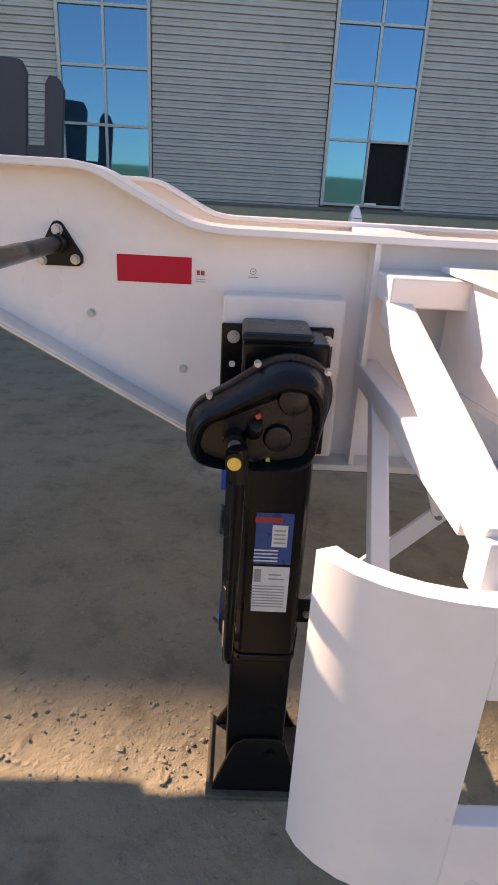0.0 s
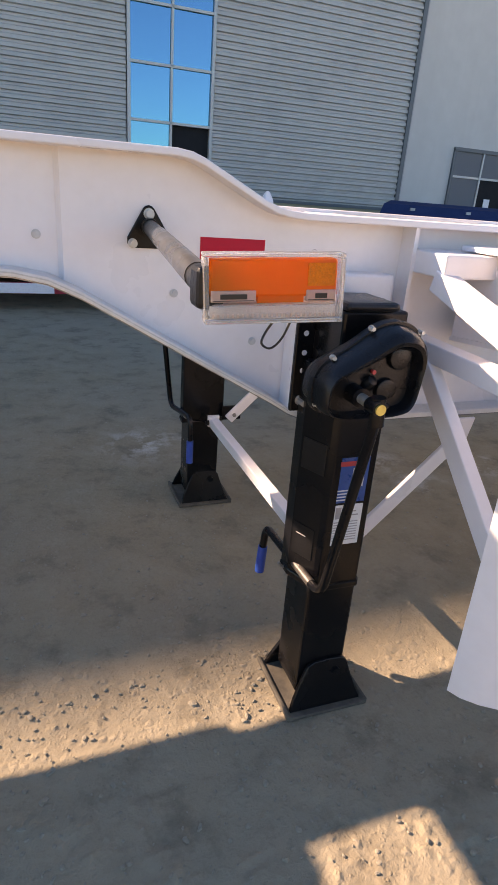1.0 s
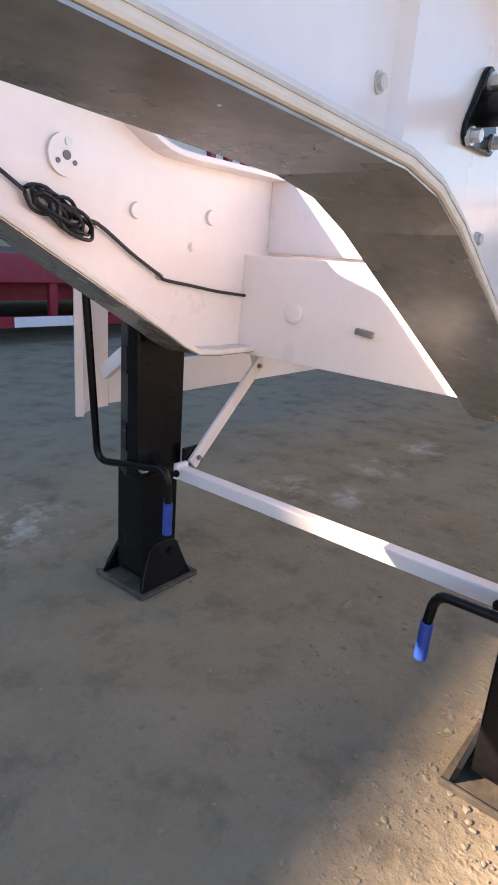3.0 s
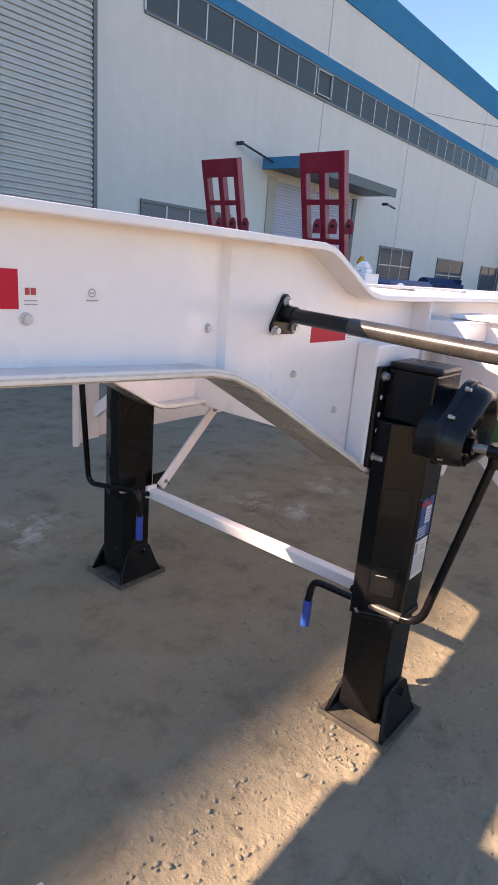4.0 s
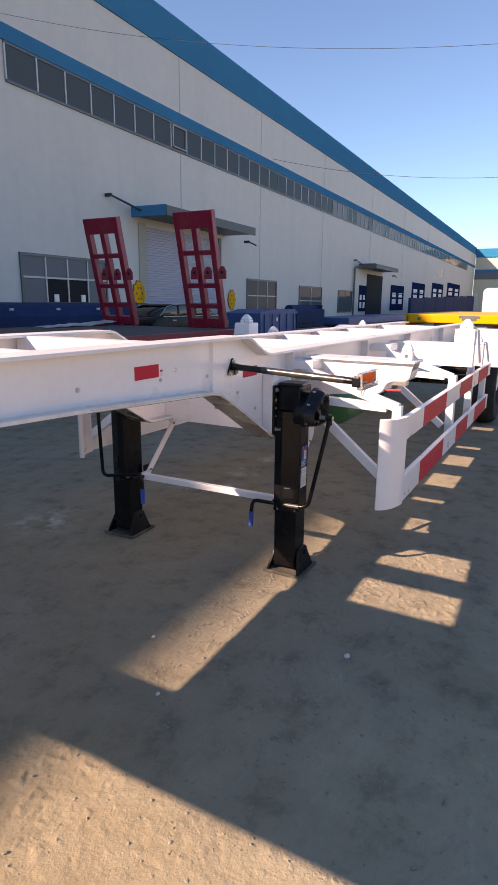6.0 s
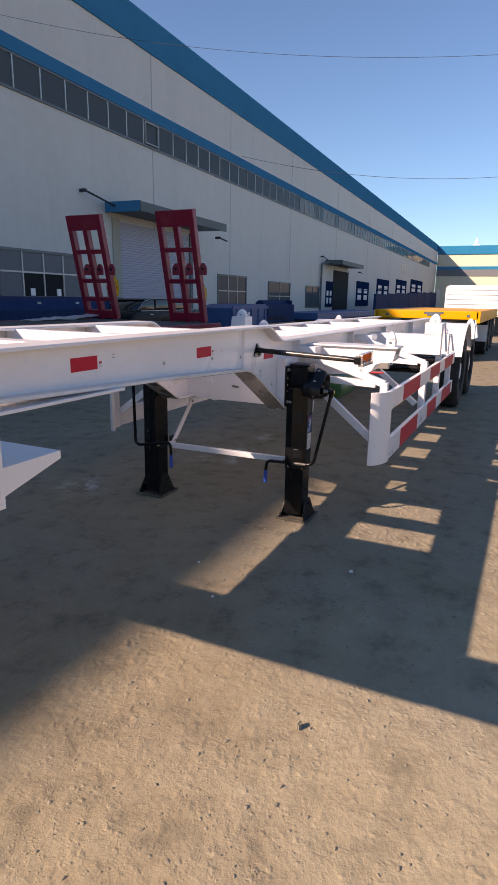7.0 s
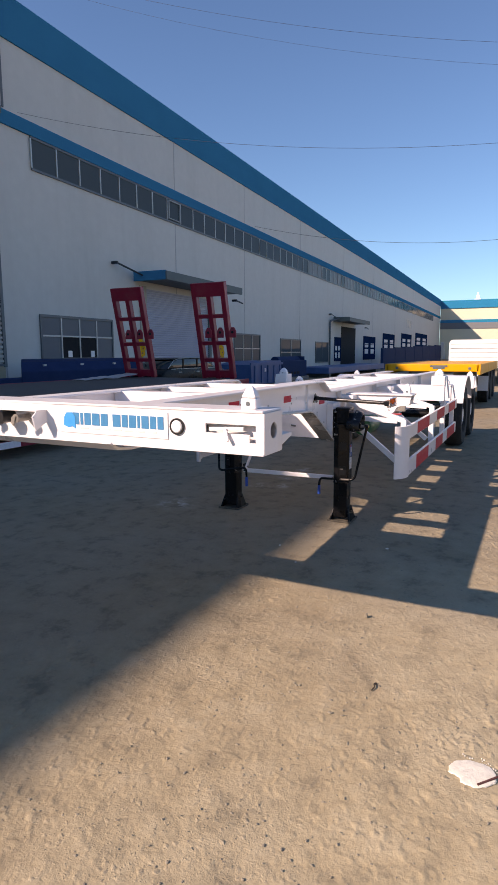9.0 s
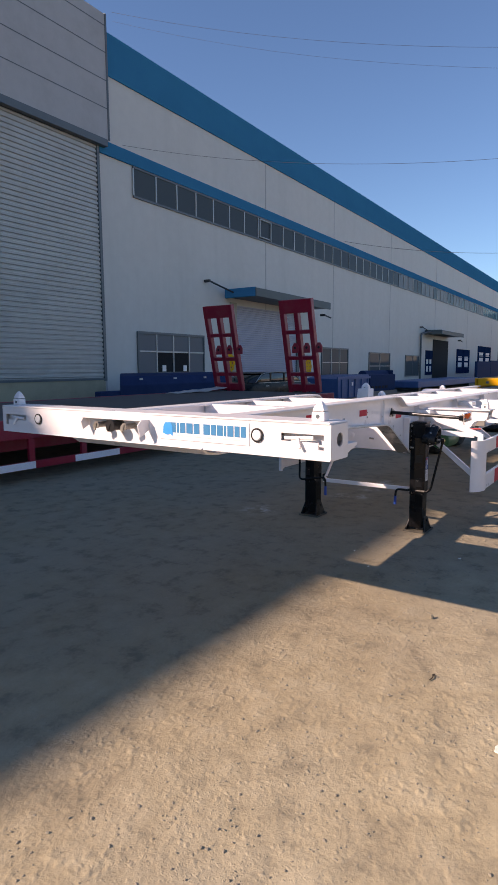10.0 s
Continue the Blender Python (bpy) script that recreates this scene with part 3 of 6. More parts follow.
def awning(x0, x1, depth, z, side_mat=BLUE_TRIM, said="flat blue canopy over a doorway"):
    aw = new("awning")
    aw.parent = factory
    aw["label"] = said
    y0 = WALL_Y - depth
    boxes("side_fascia", [(x0, x0 + 0.08, y0, WALL_Y, z - 0.12, z + 0.3)], side_mat, aw)
    boxes("front_edge", [(x0, x1, y0 - 0.06, y0, z - 0.12, z + 0.26)], AWNING_EDGE, aw, "grey-green front edge")
    boxes("canopy_sheet", [(x0 + 0.08, x1, y0, WALL_Y, z - 0.06, z + 0.06)], FRAME_DARK, aw)
    for ends in ([(x0 - 1.6, WALL_Y - 0.25, z + 0.5), (x0, WALL_Y - 0.5, z + 0.12)], [(x1 - 0.3, y0 + 0.2, z - 0.45), (x1 + 0.6, y0 + 0.2, z - 0.55)]):
        bm = bmesh.new()
        tube(bm, ends, 0.042)
        box(bm, ends[0][0] - 0.05, ends[0][0] + 0.05, ends[0][1] - 0.05, ends[0][1] + 0.25, ends[0][2] - 0.06, ends[0][2] + 0.06)
        part("stay", bm, WIRE, aw, "black stay rod", smooth=True)


def roller_shutter(x0, x1, z1):
    d = new("roller_door")
    d.parent = factory
    d["label"] = "pale lilac roller shutter, closed"
    n = int(z1 / 0.11)
    bm = bmesh.new()
    for i in range(n):
        z = i * z1 / n
        prism(bm, [(WALL_Y, z), (WALL_Y - 0.03, z + 0.02), (WALL_Y - 0.03, z + 0.085), (WALL_Y, z + 0.105)], "x", x0, x1)
    part("slats", bm, SHUTTER, d)
    boxes("jamb", [(x0 - 0.55, x0, WALL_Y - 0.05, WALL_Y, 0, z1 + 0.1)], CREAM_GREY, d, "pale rendered door jamb")
    boxes("guide", [(x1, x1 + 0.3, WALL_Y - 0.1, WALL_Y, 0, z1 + 0.1)], AWNING_EDGE, d)


building_shell()
# unseen wall added west of the hall, its height set by the shadow edge
tagged(boxes("shadow_wall", [(-60, -16, WALL_Y - 0.1, WALL_Y + 0.25, 0, 15.25)], HEADER), "unseen grey wall added to cast the shadow edge on the yard", "wall", kind="structure")
sliding_doors()
strip_windows()
wall_window(11.88, 16.2, 1.37, 2.98, 4, 0.545, "office window with dull grey panes, two sliding sashes open", open_cols=(1, 2), mat=HAZE_GLASS)
for x in (13.3, 14.7):
    boxes("sill_paper", [(x, x + 0.22, WALL_Y - 0.06, WALL_Y - 0.03, 1.42, 1.68)], WHITE_TAPE, factory, "white packet on the window sill")
roller_shutter(19.0, 25.3, 4.66)
awning(18.03, 26.25, 1.75, 5.03)
wall_window(28.85, 33.0, 0.75, 2.77, 3, 0.55, "wide window with reflections in dark glass")
wall_window(37.1, 41.7, 0.42, 2.6, 2, 0.55, "wide window with reflections in dark glass")
wall_window(45.85, 49.7, 0.75, 2.5, 2, 0.0, "narrow dark window")
boxes("doorway", [(54.4, 60.4, WALL_Y - 0.02, WALL_Y, 0, 4.25)], DARK_VOID, factory, "dark open doorway")
awning(51.5, 60.2, 1.6, 4.72, AWNING_EDGE, "flat grey canopy over a doorway")
for a, b, c in ((52.0, 54.2, 3.05), (64.3, 70.6, 3.45), (75.5, 83.8, 4.1), (89.7, 99.4, 4.5), (104.0, 119.0, 5.0)):
    wall_window(a, b, 0.8, c, 2, 0.66, "blue-framed window with white papers behind its panes", mat=BLUE_DOOR, frame_mat=BLUE_DOOR)
    step = (b - a) / 2
    for k in range(2):
        for z0, z1 in ((c - 1.25, c - 0.75), (c - 2.0, c - 1.45)):
            boxes("white_paper", [(a + k * step + step * 0.22, a + k * step + step * 0.8, WALL_Y - 0.034, WALL_Y - 0.03, z0, z1)], TRUCK_WHITE, factory, "pale sheet behind glass")
for x in (93.6, 95.8, 98.0):
    boxes("sign_bar", [(x, x + 1.4, WALL_Y - 0.03, WALL_Y, 5.6, 6.9)], FRAME_ALU, factory, "grey wall sign")
bm = bmesh.new()
tube(bm, rounded([(49.9, WALL_Y - 0.15, 0), (49.9, WALL_Y - 0.15, 4.6), (51.5, WALL_Y - 0.6, 4.85)], 0.3), 0.09)
part("drain_pipe", bm, FRAME_DARK, factory, smooth=True)

# far hall that closes the yard
far_hall = thing("far_hall", "cream hall with blue bands closing the yard", "building", at=(0, 0, 0))
boxes("wall", [(140.2, 156, -150, 19.1, 0, 11.6)], CREAM, far_hall)
boxes("parapet", [(139.95, 156, -150, 19.1, 11.6, 13.4)], BLUE_TRIM, far_hall)
boxes("trim_band", [(140.08, 140.2, -150, 19.1, 8.35, 9.0)], BLUE_TRIM, far_hall)
boxes("window_band", [(140.1, 140.2, -150, 19.1, 6.9, 8.35)], HAZE_GLASS, far_hall)
rooftop = thing("roof_beacon", "small white structure standing on the far roof", "roof structure")
boxes("base", [(142.0, 143.0, 10.6, 12.0, 13.4, 13.75)], TRUCK_WHITE, rooftop)
boxes("stack", [(142.1, 142.9, 10.95, 11.65, 13.75, 14.6)], TRUCK_WHITE, rooftop)
boxes("stack_top", [(142.3, 142.7, 11.15, 11.45, 14.6, 15.2)], TRUCK_WHITE, rooftop)

# ---- white container trailer ----
LIFT = 0.018
trailer = thing("container_trailer", "white skeletal container semi-trailer standing on its landing legs", "trailer", at=(0, 0, LIFT))
NEAR, FAR = -1, 1
BEAM_Y, WEB, FLANGE = 0.416, 0.006, 0.066
TOP = [(-2.86, 1.302), (-0.2, 1.299), (-0.17, 1.295), (-0.145, 1.286), (-0.115, 1.271), (-0.02, 1.223), (0.01, 1.211), (0.04, 1.205), (0.08, 1.202), (6.35, 1.195)]
LOW = [(-2.86, 1.172), (-1.25, 1.108), (-0.5, 1.068), (-0.44, 1.056), (-0.38, 1.03), (0.03, 0.80), (0.075, 0.772), (0.13, 0.748), (0.2, 0.742), (6.35, 0.742)]


FOLD = -0.408


def web_out(x):
    """How far the outer face of the web lies from the middle of the trailer: the front web dips in before the fold."""
    if x > FOLD:
        return BEAM_Y + WEB
    f = min(1.0, max(0.0, (x + 0.535) / (FOLD + 0.535)))
    corner = max(0.0, (x - FOLD + 0.009) / 0.009)
    return BEAM_Y + WEB + 0.010 - 0.026 * f ** 1.25 + 0.016 * corner


def flange_outline(line, t):
    """A strip of thickness t along line, t to the inside."""
    return [(x, z) for x, z in line] + [(x, z - t) for x, z in line[::-1]]


def beam(side):
    y = side * BEAM_Y
    neck = [p for p in LOW if p[0] > FOLD], [p for p in TOP if p[0] > FOLD]
    ends = [(FOLD, float(np.interp(FOLD, *zip(*line)))) for line in (LOW, TOP)]
    b = solid("main_beam", ends[:1] + neck[0] + [(x, z - 0.012) for x, z in neck[1][::-1] + ends[1:]], "y", y - WEB, y + WEB, WHITE, trailer, "white welded steel beam with a swan-neck step")
    bm = bmesh.new()
    rows = []
    for x in sorted({*np.linspace(-2.86, -0.7, 12).tolist(), *np.linspace(-0.68, FOLD - 0.012, 16).tolist(), FOLD - 0.009, FOLD - 0.006, FOLD - 0.003, FOLD}):
        z0, z1 = float(np.interp(x, *zip(*LOW))), float(np.interp(x, *zip(*TOP))) - 0.012
        out = web_out(x)
        rows.append([bm.verts.new((x, side * yy, z)) for yy, z in ((out, z0), (out, z1), (out - 0.012, z1), (out - 0.012, z0))])
    for p, q in zip(rows, rows[1:]):
        for k in range(4):
            bm.faces.new((p[k], q[k], q[(k + 1) % 4], p[(k + 1) % 4]))
    bm.faces.new(rows[0])
    bm.faces.new(rows[-1][::-1])
    part("front_web", bm, WHITE, b, smooth=True)
    solid("top_flange", flange_outline(TOP, 0.014), "y", y - FLANGE, y + FLANGE, WHITE, b, bevel=0.003)
    solid("bottom_flange", flange_outline([(x, z + 0.006) for x, z in LOW], 0.014), "y", y - FLANGE, y + FLANGE, DUSTY_WHITE, b, bevel=0.003)
    for x in (0.352, 1.7, 3.0, 4.6):
        z0 = np.interp(x, [p[0] for p in LOW], [p[1] for p in LOW])
        z1 = np.interp(x, [p[0] for p in TOP], [p[1] for p in TOP]) - 0.014
        boxes("stiffener", [(x - 0.005, x + 0.005, y + side * WEB, y + side * (FLANGE - 0.008), z0 + 0.006, z1)], WHITE, b)
    return b


near_beam, far_beam = beam(NEAR), beam(FAR)

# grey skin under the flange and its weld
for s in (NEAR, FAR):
    solid("underside", flange_outline([(x, z - 0.0085) for x, z in LOW[1:]], 0.002), "y", s * (BEAM_Y - FLANGE + 0.004), s * (BEAM_Y + FLANGE - 0.004), GREY_SKIN, near_beam if s < 0 else far_beam, "thin grey strip along the underside")
    seam = [(x, z + 0.001) for x, z in LOW if -1.3 < x < 0.1]
    solid("weld_line", flange_outline(seam, 0.0025), "y", s * (BEAM_Y + FLANGE), s * (BEAM_Y + FLANGE + 0.0012), PLUG_PAINT, near_beam if s < 0 else far_beam, "rough grey weld line")

# reflectors, their small print, and rivets on the webs
OUT = -(BEAM_Y + WEB)
for x0, z0, w in ((-0.135, 1.092, 0.143), (-0.963, 1.168, 0.143), (-1.84, 1.19, 0.143)):
    OUT = -web_out(x0)
    boxes("reflector", [(x0, x0 + w, OUT - 0.0015, OUT, z0, z0 + 0.05)], RED_TAPE, near_beam, "red reflective tape")
    boxes("printed_mark", [(x0 + w + 0.010, x0 + w + 0.016, OUT - 0.001, OUT, z0 + 0.018, z0 + 0.027), (x0 + w + 0.018, x0 + w + 0.025, OUT - 0.001, OUT, z0 + 0.018, z0 + 0.027)], PRINT_RED, near_beam, "small red print")
    boxes("printed_mark", [(x0 + w + 0.008, x0 + w + 0.027, OUT - 0.001, OUT, z0 + 0.010, z0 + 0.0115), (x0 + w + 0.008, x0 + w + 0.027, OUT - 0.001, OUT, z0 + 0.005, z0 + 0.0065)], PRINT_GREY, near_beam, "fine grey print")
for x, z in ((-0.81, 1.155), (-0.455, 1.132), (-0.189, 1.027), (-0.006, 0.923), (-1.25, 1.17)):
    bolt((x, -web_out(x), z), (0, -1, 0), near_beam, 0.0065, PLUG_PAINT, "plug", 0.007)
for x, z in ((-0.708, 1.19), (0.127, 1.122), (-1.6, 1.235)):
    OUT = -web_out(x)
    bm = bmesh.new()
    ring = [[bm.verts.new((x + r * math.cos(k * math.pi / 8), OUT - 0.0008, z + r * math.sin(k * math.pi / 8))) for k in range(16)] for r in (0.0062, 0.0048)]
    for k in range(16):
        bm.faces.new((ring[0][k], ring[0][(k + 1) % 16], ring[1][(k + 1) % 16], ring[1][k]))
    box(bm, x - 0.003, x + 0.003, OUT - 0.001, OUT, z - 0.0008, z + 0.0008)
    box(bm, x - 0.009, x + 0.010, OUT - 0.001, OUT, z - 0.0115, z - 0.0095)
    part("printed_mark", bm, PRINT_GREY, near_beam, "small round grey stamp")
OUT = -(BEAM_Y + WEB)
for x in (-1.5, -0.5, 0.14):
    bolt((x, BEAM_Y - WEB - 0.001, 1.0 if x > -0.6 else 1.16), (0, -1, 0), far_beam, 0.008, WHITE, "plug", 0.006)

# cross members between the beams
for x, w, z0, z1 in ((-1.84, 0.09, 1.16, 1.298), (-1.315, 0.05, 1.17, 1.298), (-0.72, 0.09, 1.12, 1.296), (0.5, 0.12, 1.0, 1.195), (1.25, 0.1, 1.0, 1.195), (2.0, 0.1, 1.0, 1.195), (2.75, 0.1, 1.0, 1.195), (3.6, 0.1, 1.0, 1.195), (4.9, 0.1, 1.0, 1.195)):
    boxes("cross_member", [(x - w / 2, x + w / 2, -BEAM_Y + WEB, BEAM_Y - WEB, z0, z1 - 0.004)], WHITE, trailer, bevel=0.004)
solid("coupler_plate", [(-3.05, 1.156), (-3.0, 1.122), (-2.9, 1.11), (-1.62, 1.104), (-1.62, 1.116), (-2.9, 1.122), (-2.99, 1.134), (-3.04, 1.164)], "y", -0.5, 0.5, WHITE, trailer, "white underrun plate round the king pin", 0.003)

panel = boxes("cross_panel", [(0.343, 0.353, -BEAM_Y + WEB, BEAM_Y - WEB, 0.722, 0.992), (0.3535, 0.385, -BEAM_Y + WEB, BEAM_Y - WEB, 0.984, 0.992)], WHITE, trailer, "white sheet panel across the frame", 0.002)
bm = bmesh.new()
rod(bm, (0.343, 0.223, 0.855), (0.336, 0.223, 0.855), 0.026, 24)
part("plug", bm, WHITE, panel, "white pressed plug", 0.002, True)
bars("pipe_clip", (0.336, 0.03, 0.834), (0.336, -0.02, 0.829), 0.012, 0.016, DULL_STEEL, panel, "bare steel clip")

# front bolster with its fittings
bol = new("front_bolster")
bol.parent = trailer
bol["label"] = "white box-section front cross beam"
FX, BX, BZ0, BZ1 = -3.035, -2.862, 1.160, 1.315


def bolster_face():
    """Front plate with true slots for the locking handles."""
    t = 0.008
    cuts = [(-1.185, -0.965, 1.232, 1.268), (-1.185, -1.158, 1.2, 1.232), (0.965, 1.185, 1.232, 1.268), (1.158, 1.185, 1.2, 1.232)]
    ys = sorted({-1.22, 1.22, *(c[0] for c in cuts), *(c[1] for c in cuts)})
    zs = sorted({BZ0, BZ1, *(c[2] for c in cuts), *(c[3] for c in cuts)})
    bm = bmesh.new()
    grid = {(a, b): bm.verts.new((FX, a, b)) for a in ys for b in zs}
    for a0, a1 in zip(ys, ys[1:]):
        for b0, b1 in zip(zs, zs[1:]):
            am, bmid = (a0 + a1) / 2, (b0 + b1) / 2
            if not any(c[0] < am < c[1] and c[2] < bmid < c[3] for c in cuts):
                bm.faces.new((grid[a0, b0], grid[a1, b0], grid[a1, b1], grid[a0, b1]))
    ext = bmesh.ops.extrude_face_region(bm, geom=list(bm.faces))
    bmesh.ops.translate(bm, vec=(t, 0, 0), verts=[v for v in ext["geom"] if isinstance(v, bmesh.types.BMVert)])
    bmesh.ops.delete(bm, geom=[v for v in bm.verts if not v.link_faces], context="VERTS")
    part("face_plate", bm, WHITE, bol)
    for a, b, z0, z1 in cuts:
        if z1 > 1.24:
            boxes("slot_back", [(FX + 0.04, FX + 0.045, a - 0.02, b + 0.02, z0 - 0.05, z1 + 0.02)], WHITE, bol)


bolster_face()
boxes("top_plate", [(FX - 0.004, BX + 0.004, -1.215, 1.215, BZ1, BZ1 + 0.01)], WHITE, bol, bevel=0.003)
boxes("bottom_plate", [(FX - 0.003, BX + 0.003, -1.218, 1.218, BZ0 - 0.008, BZ0)], WHITE, bol, bevel=0.002)
boxes("rear_plate", [(BX - 0.008, BX, -1.22, 1.22, BZ0, BZ1)], WHITE, bol)
for s in (NEAR, FAR):
    bm = bmesh.new()
    # end plate with a round hand hole
    ring_n = 28
    cx, cz, r = -2.945, 1.243, 0.032
    outer = [(FX + 0.0085, BZ0), (BX - 0.0085, BZ0), (BX - 0.0085, BZ1), (FX + 0.0085, BZ1)]
    yv = s * 1.213
    circ = [bm.verts.new((cx + r * math.cos(2 * math.pi * k / ring_n - math.pi), yv, cz + r * math.sin(2 * math.pi * k / ring_n - math.pi))) for k in range(ring_n)]
    corners = [bm.verts.new((x, yv, z)) for x, z in outer]
    q = ring_n // 4
    for k in range(4):
        for i in range(q):
            bm.faces.new((corners[k], circ[(k * q + i) % ring_n], circ[(k * q + i + 1) % ring_n]))
        bm.faces.new((corners[k], circ[((k + 1) * q) % ring_n], corners[(k + 1) % 4]))
    ext = bmesh.ops.extrude_face_region(bm, geom=list(bm.faces))
    bmesh.ops.translate(bm, vec=(0, s * 0.007, 0), verts=[g for g in ext["geom"] if isinstance(g, bmesh.types.BMVert)])
    part("end_plate", bm, WHITE, bol)
    # wing bracket behind the bolster
    boxes("bracket", [(BX, -2.735, s * 0.7, s * 1.21, 1.203, 1.211)], WHITE, bol)
    solid("gusset", [(BX, 1.165), (BX, 1.203), (-2.735, 1.203), (-2.735, 1.198)], "y", s * 1.2, s * 1.21, WHITE, bol)
    # locking handle
    bars("lock_handle", (FX + 0.01, s * 1.13, 1.252), (FX - 0.004, s * 0.985, 1.246), 0.012, 0.016, WHITE, bol, "white locking lever")
    bars("lever_arm", (FX - 0.005, s * 1.055, 1.25), (FX - 0.022, s * 1.075, 1.203), 0.010, 0.014, WHITE, bol, up=(0, 1, 0))
    # marker lamp
    bm = bmesh.new()
    rod(bm, (FX, s * 0.834, 1.248), (FX - 0.007, s * 0.834, 1.248), 0.034, 28)
    lamp = part("marker_lamp", bm, CABLE, bol, "round white marker lamp in a black rubber ring", smooth=True)
    bm = bmesh.new()
    rod(bm, (FX - 0.006, s * 0.834, 1.248), (FX - 0.011, s * 0.834, 1.248), 0.027, 24, 0.022)
    part("lens", bm, STICKER_WHITE, lamp, "white lens", smooth=True)


def twistlock(x, y, z, parent, h=0.085, base=0.03, w=0.055):
    """A container lock: a block with a hole and a four-sided cone on it."""
    lock = boxes("twistlock", [(x - w / 2, x + w / 2, y - w * 0.65, y + w * 0.65, z, z + base)], WHITE, parent, "white container lock with pointed head", 0.006)
    bm = bmesh.new()
    prof = [(0.0, 1.0), (0.18, 0.96), (0.55, 0.7), (0.86, 0.42), (1.0, 0.22)]
    rings = []
    for f, k in prof:
        zz = z + base + 0.002 + f * (h - base)
        rings.append([bm.verts.new((x + sx * w * 0.46 * k, y + sy * w * 0.58 * k, zz)) for sx, sy in ((-1, -1), (1, -1), (1, 1), (-1, 1))])
    for a, b in zip(rings, rings[1:]):
        for k in range(4):
            bm.faces.new((a[k], a[(k + 1) % 4], b[(k + 1) % 4], b[k]))
    bm.faces.new(rings[0][::-1])
    bm.faces.new(rings[-1])
    part("cone", bm, WHITE, lock, bevel=0.004)
    bm = bmesh.new()
    rod(bm, (x - w / 2 - 0.002, y, z + base * 0.5), (x - w / 2 + 0.002, y, z + base * 0.5), base * 0.22, 12)
    part("pin_hole", bm, FRAME_DARK, lock)


for s in (NEAR, FAR):
    twistlock(-2.965, s * 1.13, BZ1 + 0.01, bol, 0.088, 0.042, 0.051)

# name board and couplings on the bolster face
boxes("name_board", [(FX - 0.004, FX, -0.79, -0.21, 1.193, 1.303)], WHITE_TAPE, bol, "white printed name board with a blue emblem", 0.0015)


# two words as plain blue bars
for start, widths in ((-0.288, (0.036, 0.016, 0.036, 0.042, 0.038)), (-0.509, (0.042, 0.031, 0.036, 0.014, 0.037, 0.03, 0.03))):
    yy = start
    for width in widths:
        boxes("print_bar", [(FX - 0.0052, FX - 0.0044, yy - width, yy, 1.231, 1.284)], SIGN_BLUE, bol)
        yy -= width + 0.0068
bm = bmesh.new()
prism(bm, [(-0.235, 1.225), (-0.238, 1.262), (-0.252, 1.282), (-0.285, 1.284), (-0.302, 1.262), (-0.302, 1.212), (-0.285, 1.222), (-0.262, 1.216)], "x", FX - 0.006, FX - 0.0045)
part("emblem", bm, LOGO_BLUE, bol, "plain blue emblem")
boxes("small_print", [(FX - 0.0052, FX - 0.0044, -0.33 - i * 0.06, -0.33 - i * 0.06 - 0.045, 1.214, 1.221) for i in range(7)], material("pale_blue_print", (0.55, 0.66, 0.66), 0.5), bol)
boxes("coupling_shelf", [(FX - 0.062, FX, -0.13, 0.36, 1.284, 1.29)], WHITE, bol, "thin white shelf over the couplings", 0.002)
for y, reach, drop in ((-0.128, 0.085, 0.085), (0.352, 0.062, 0.07)):
    solid("shelf_cheek", [(FX, 1.284), (FX - reach * 0.72, 1.284), (FX - reach, 1.262), (FX - reach * 0.8, 1.284 - drop), (FX, 1.284 - drop * 0.6)], "y", y, y + 0.006, WHITE, bol)
for y, r, m, nm, lb in ((0.09, 0.03, CABLE, "socket", "round black electric socket"), (0.2, 0.017, DULL_STEEL, "air_coupling", "grey air coupling"), (-0.02, 0.017, DULL_STEEL, "air_coupling", "grey air coupling")):
    bm = bmesh.new()
    rod(bm, (FX, y, 1.252), (FX - 0.07, y, 1.252), r, 18)
    rod(bm, (FX - 0.07, y, 1.252), (FX - 0.082, y, 1.252), r * 1.15, 18)
    body = part(nm, bm, m, bol, lb, smooth=True)
    solid("claw", [(y - 0.006, 1.262), (y + 0.02, 1.258), (y + 0.026, 1.232), (y + 0.014, 1.218), (y + 0.004, 1.236)], "x", FX - 0.086, FX - 0.076, m, body)

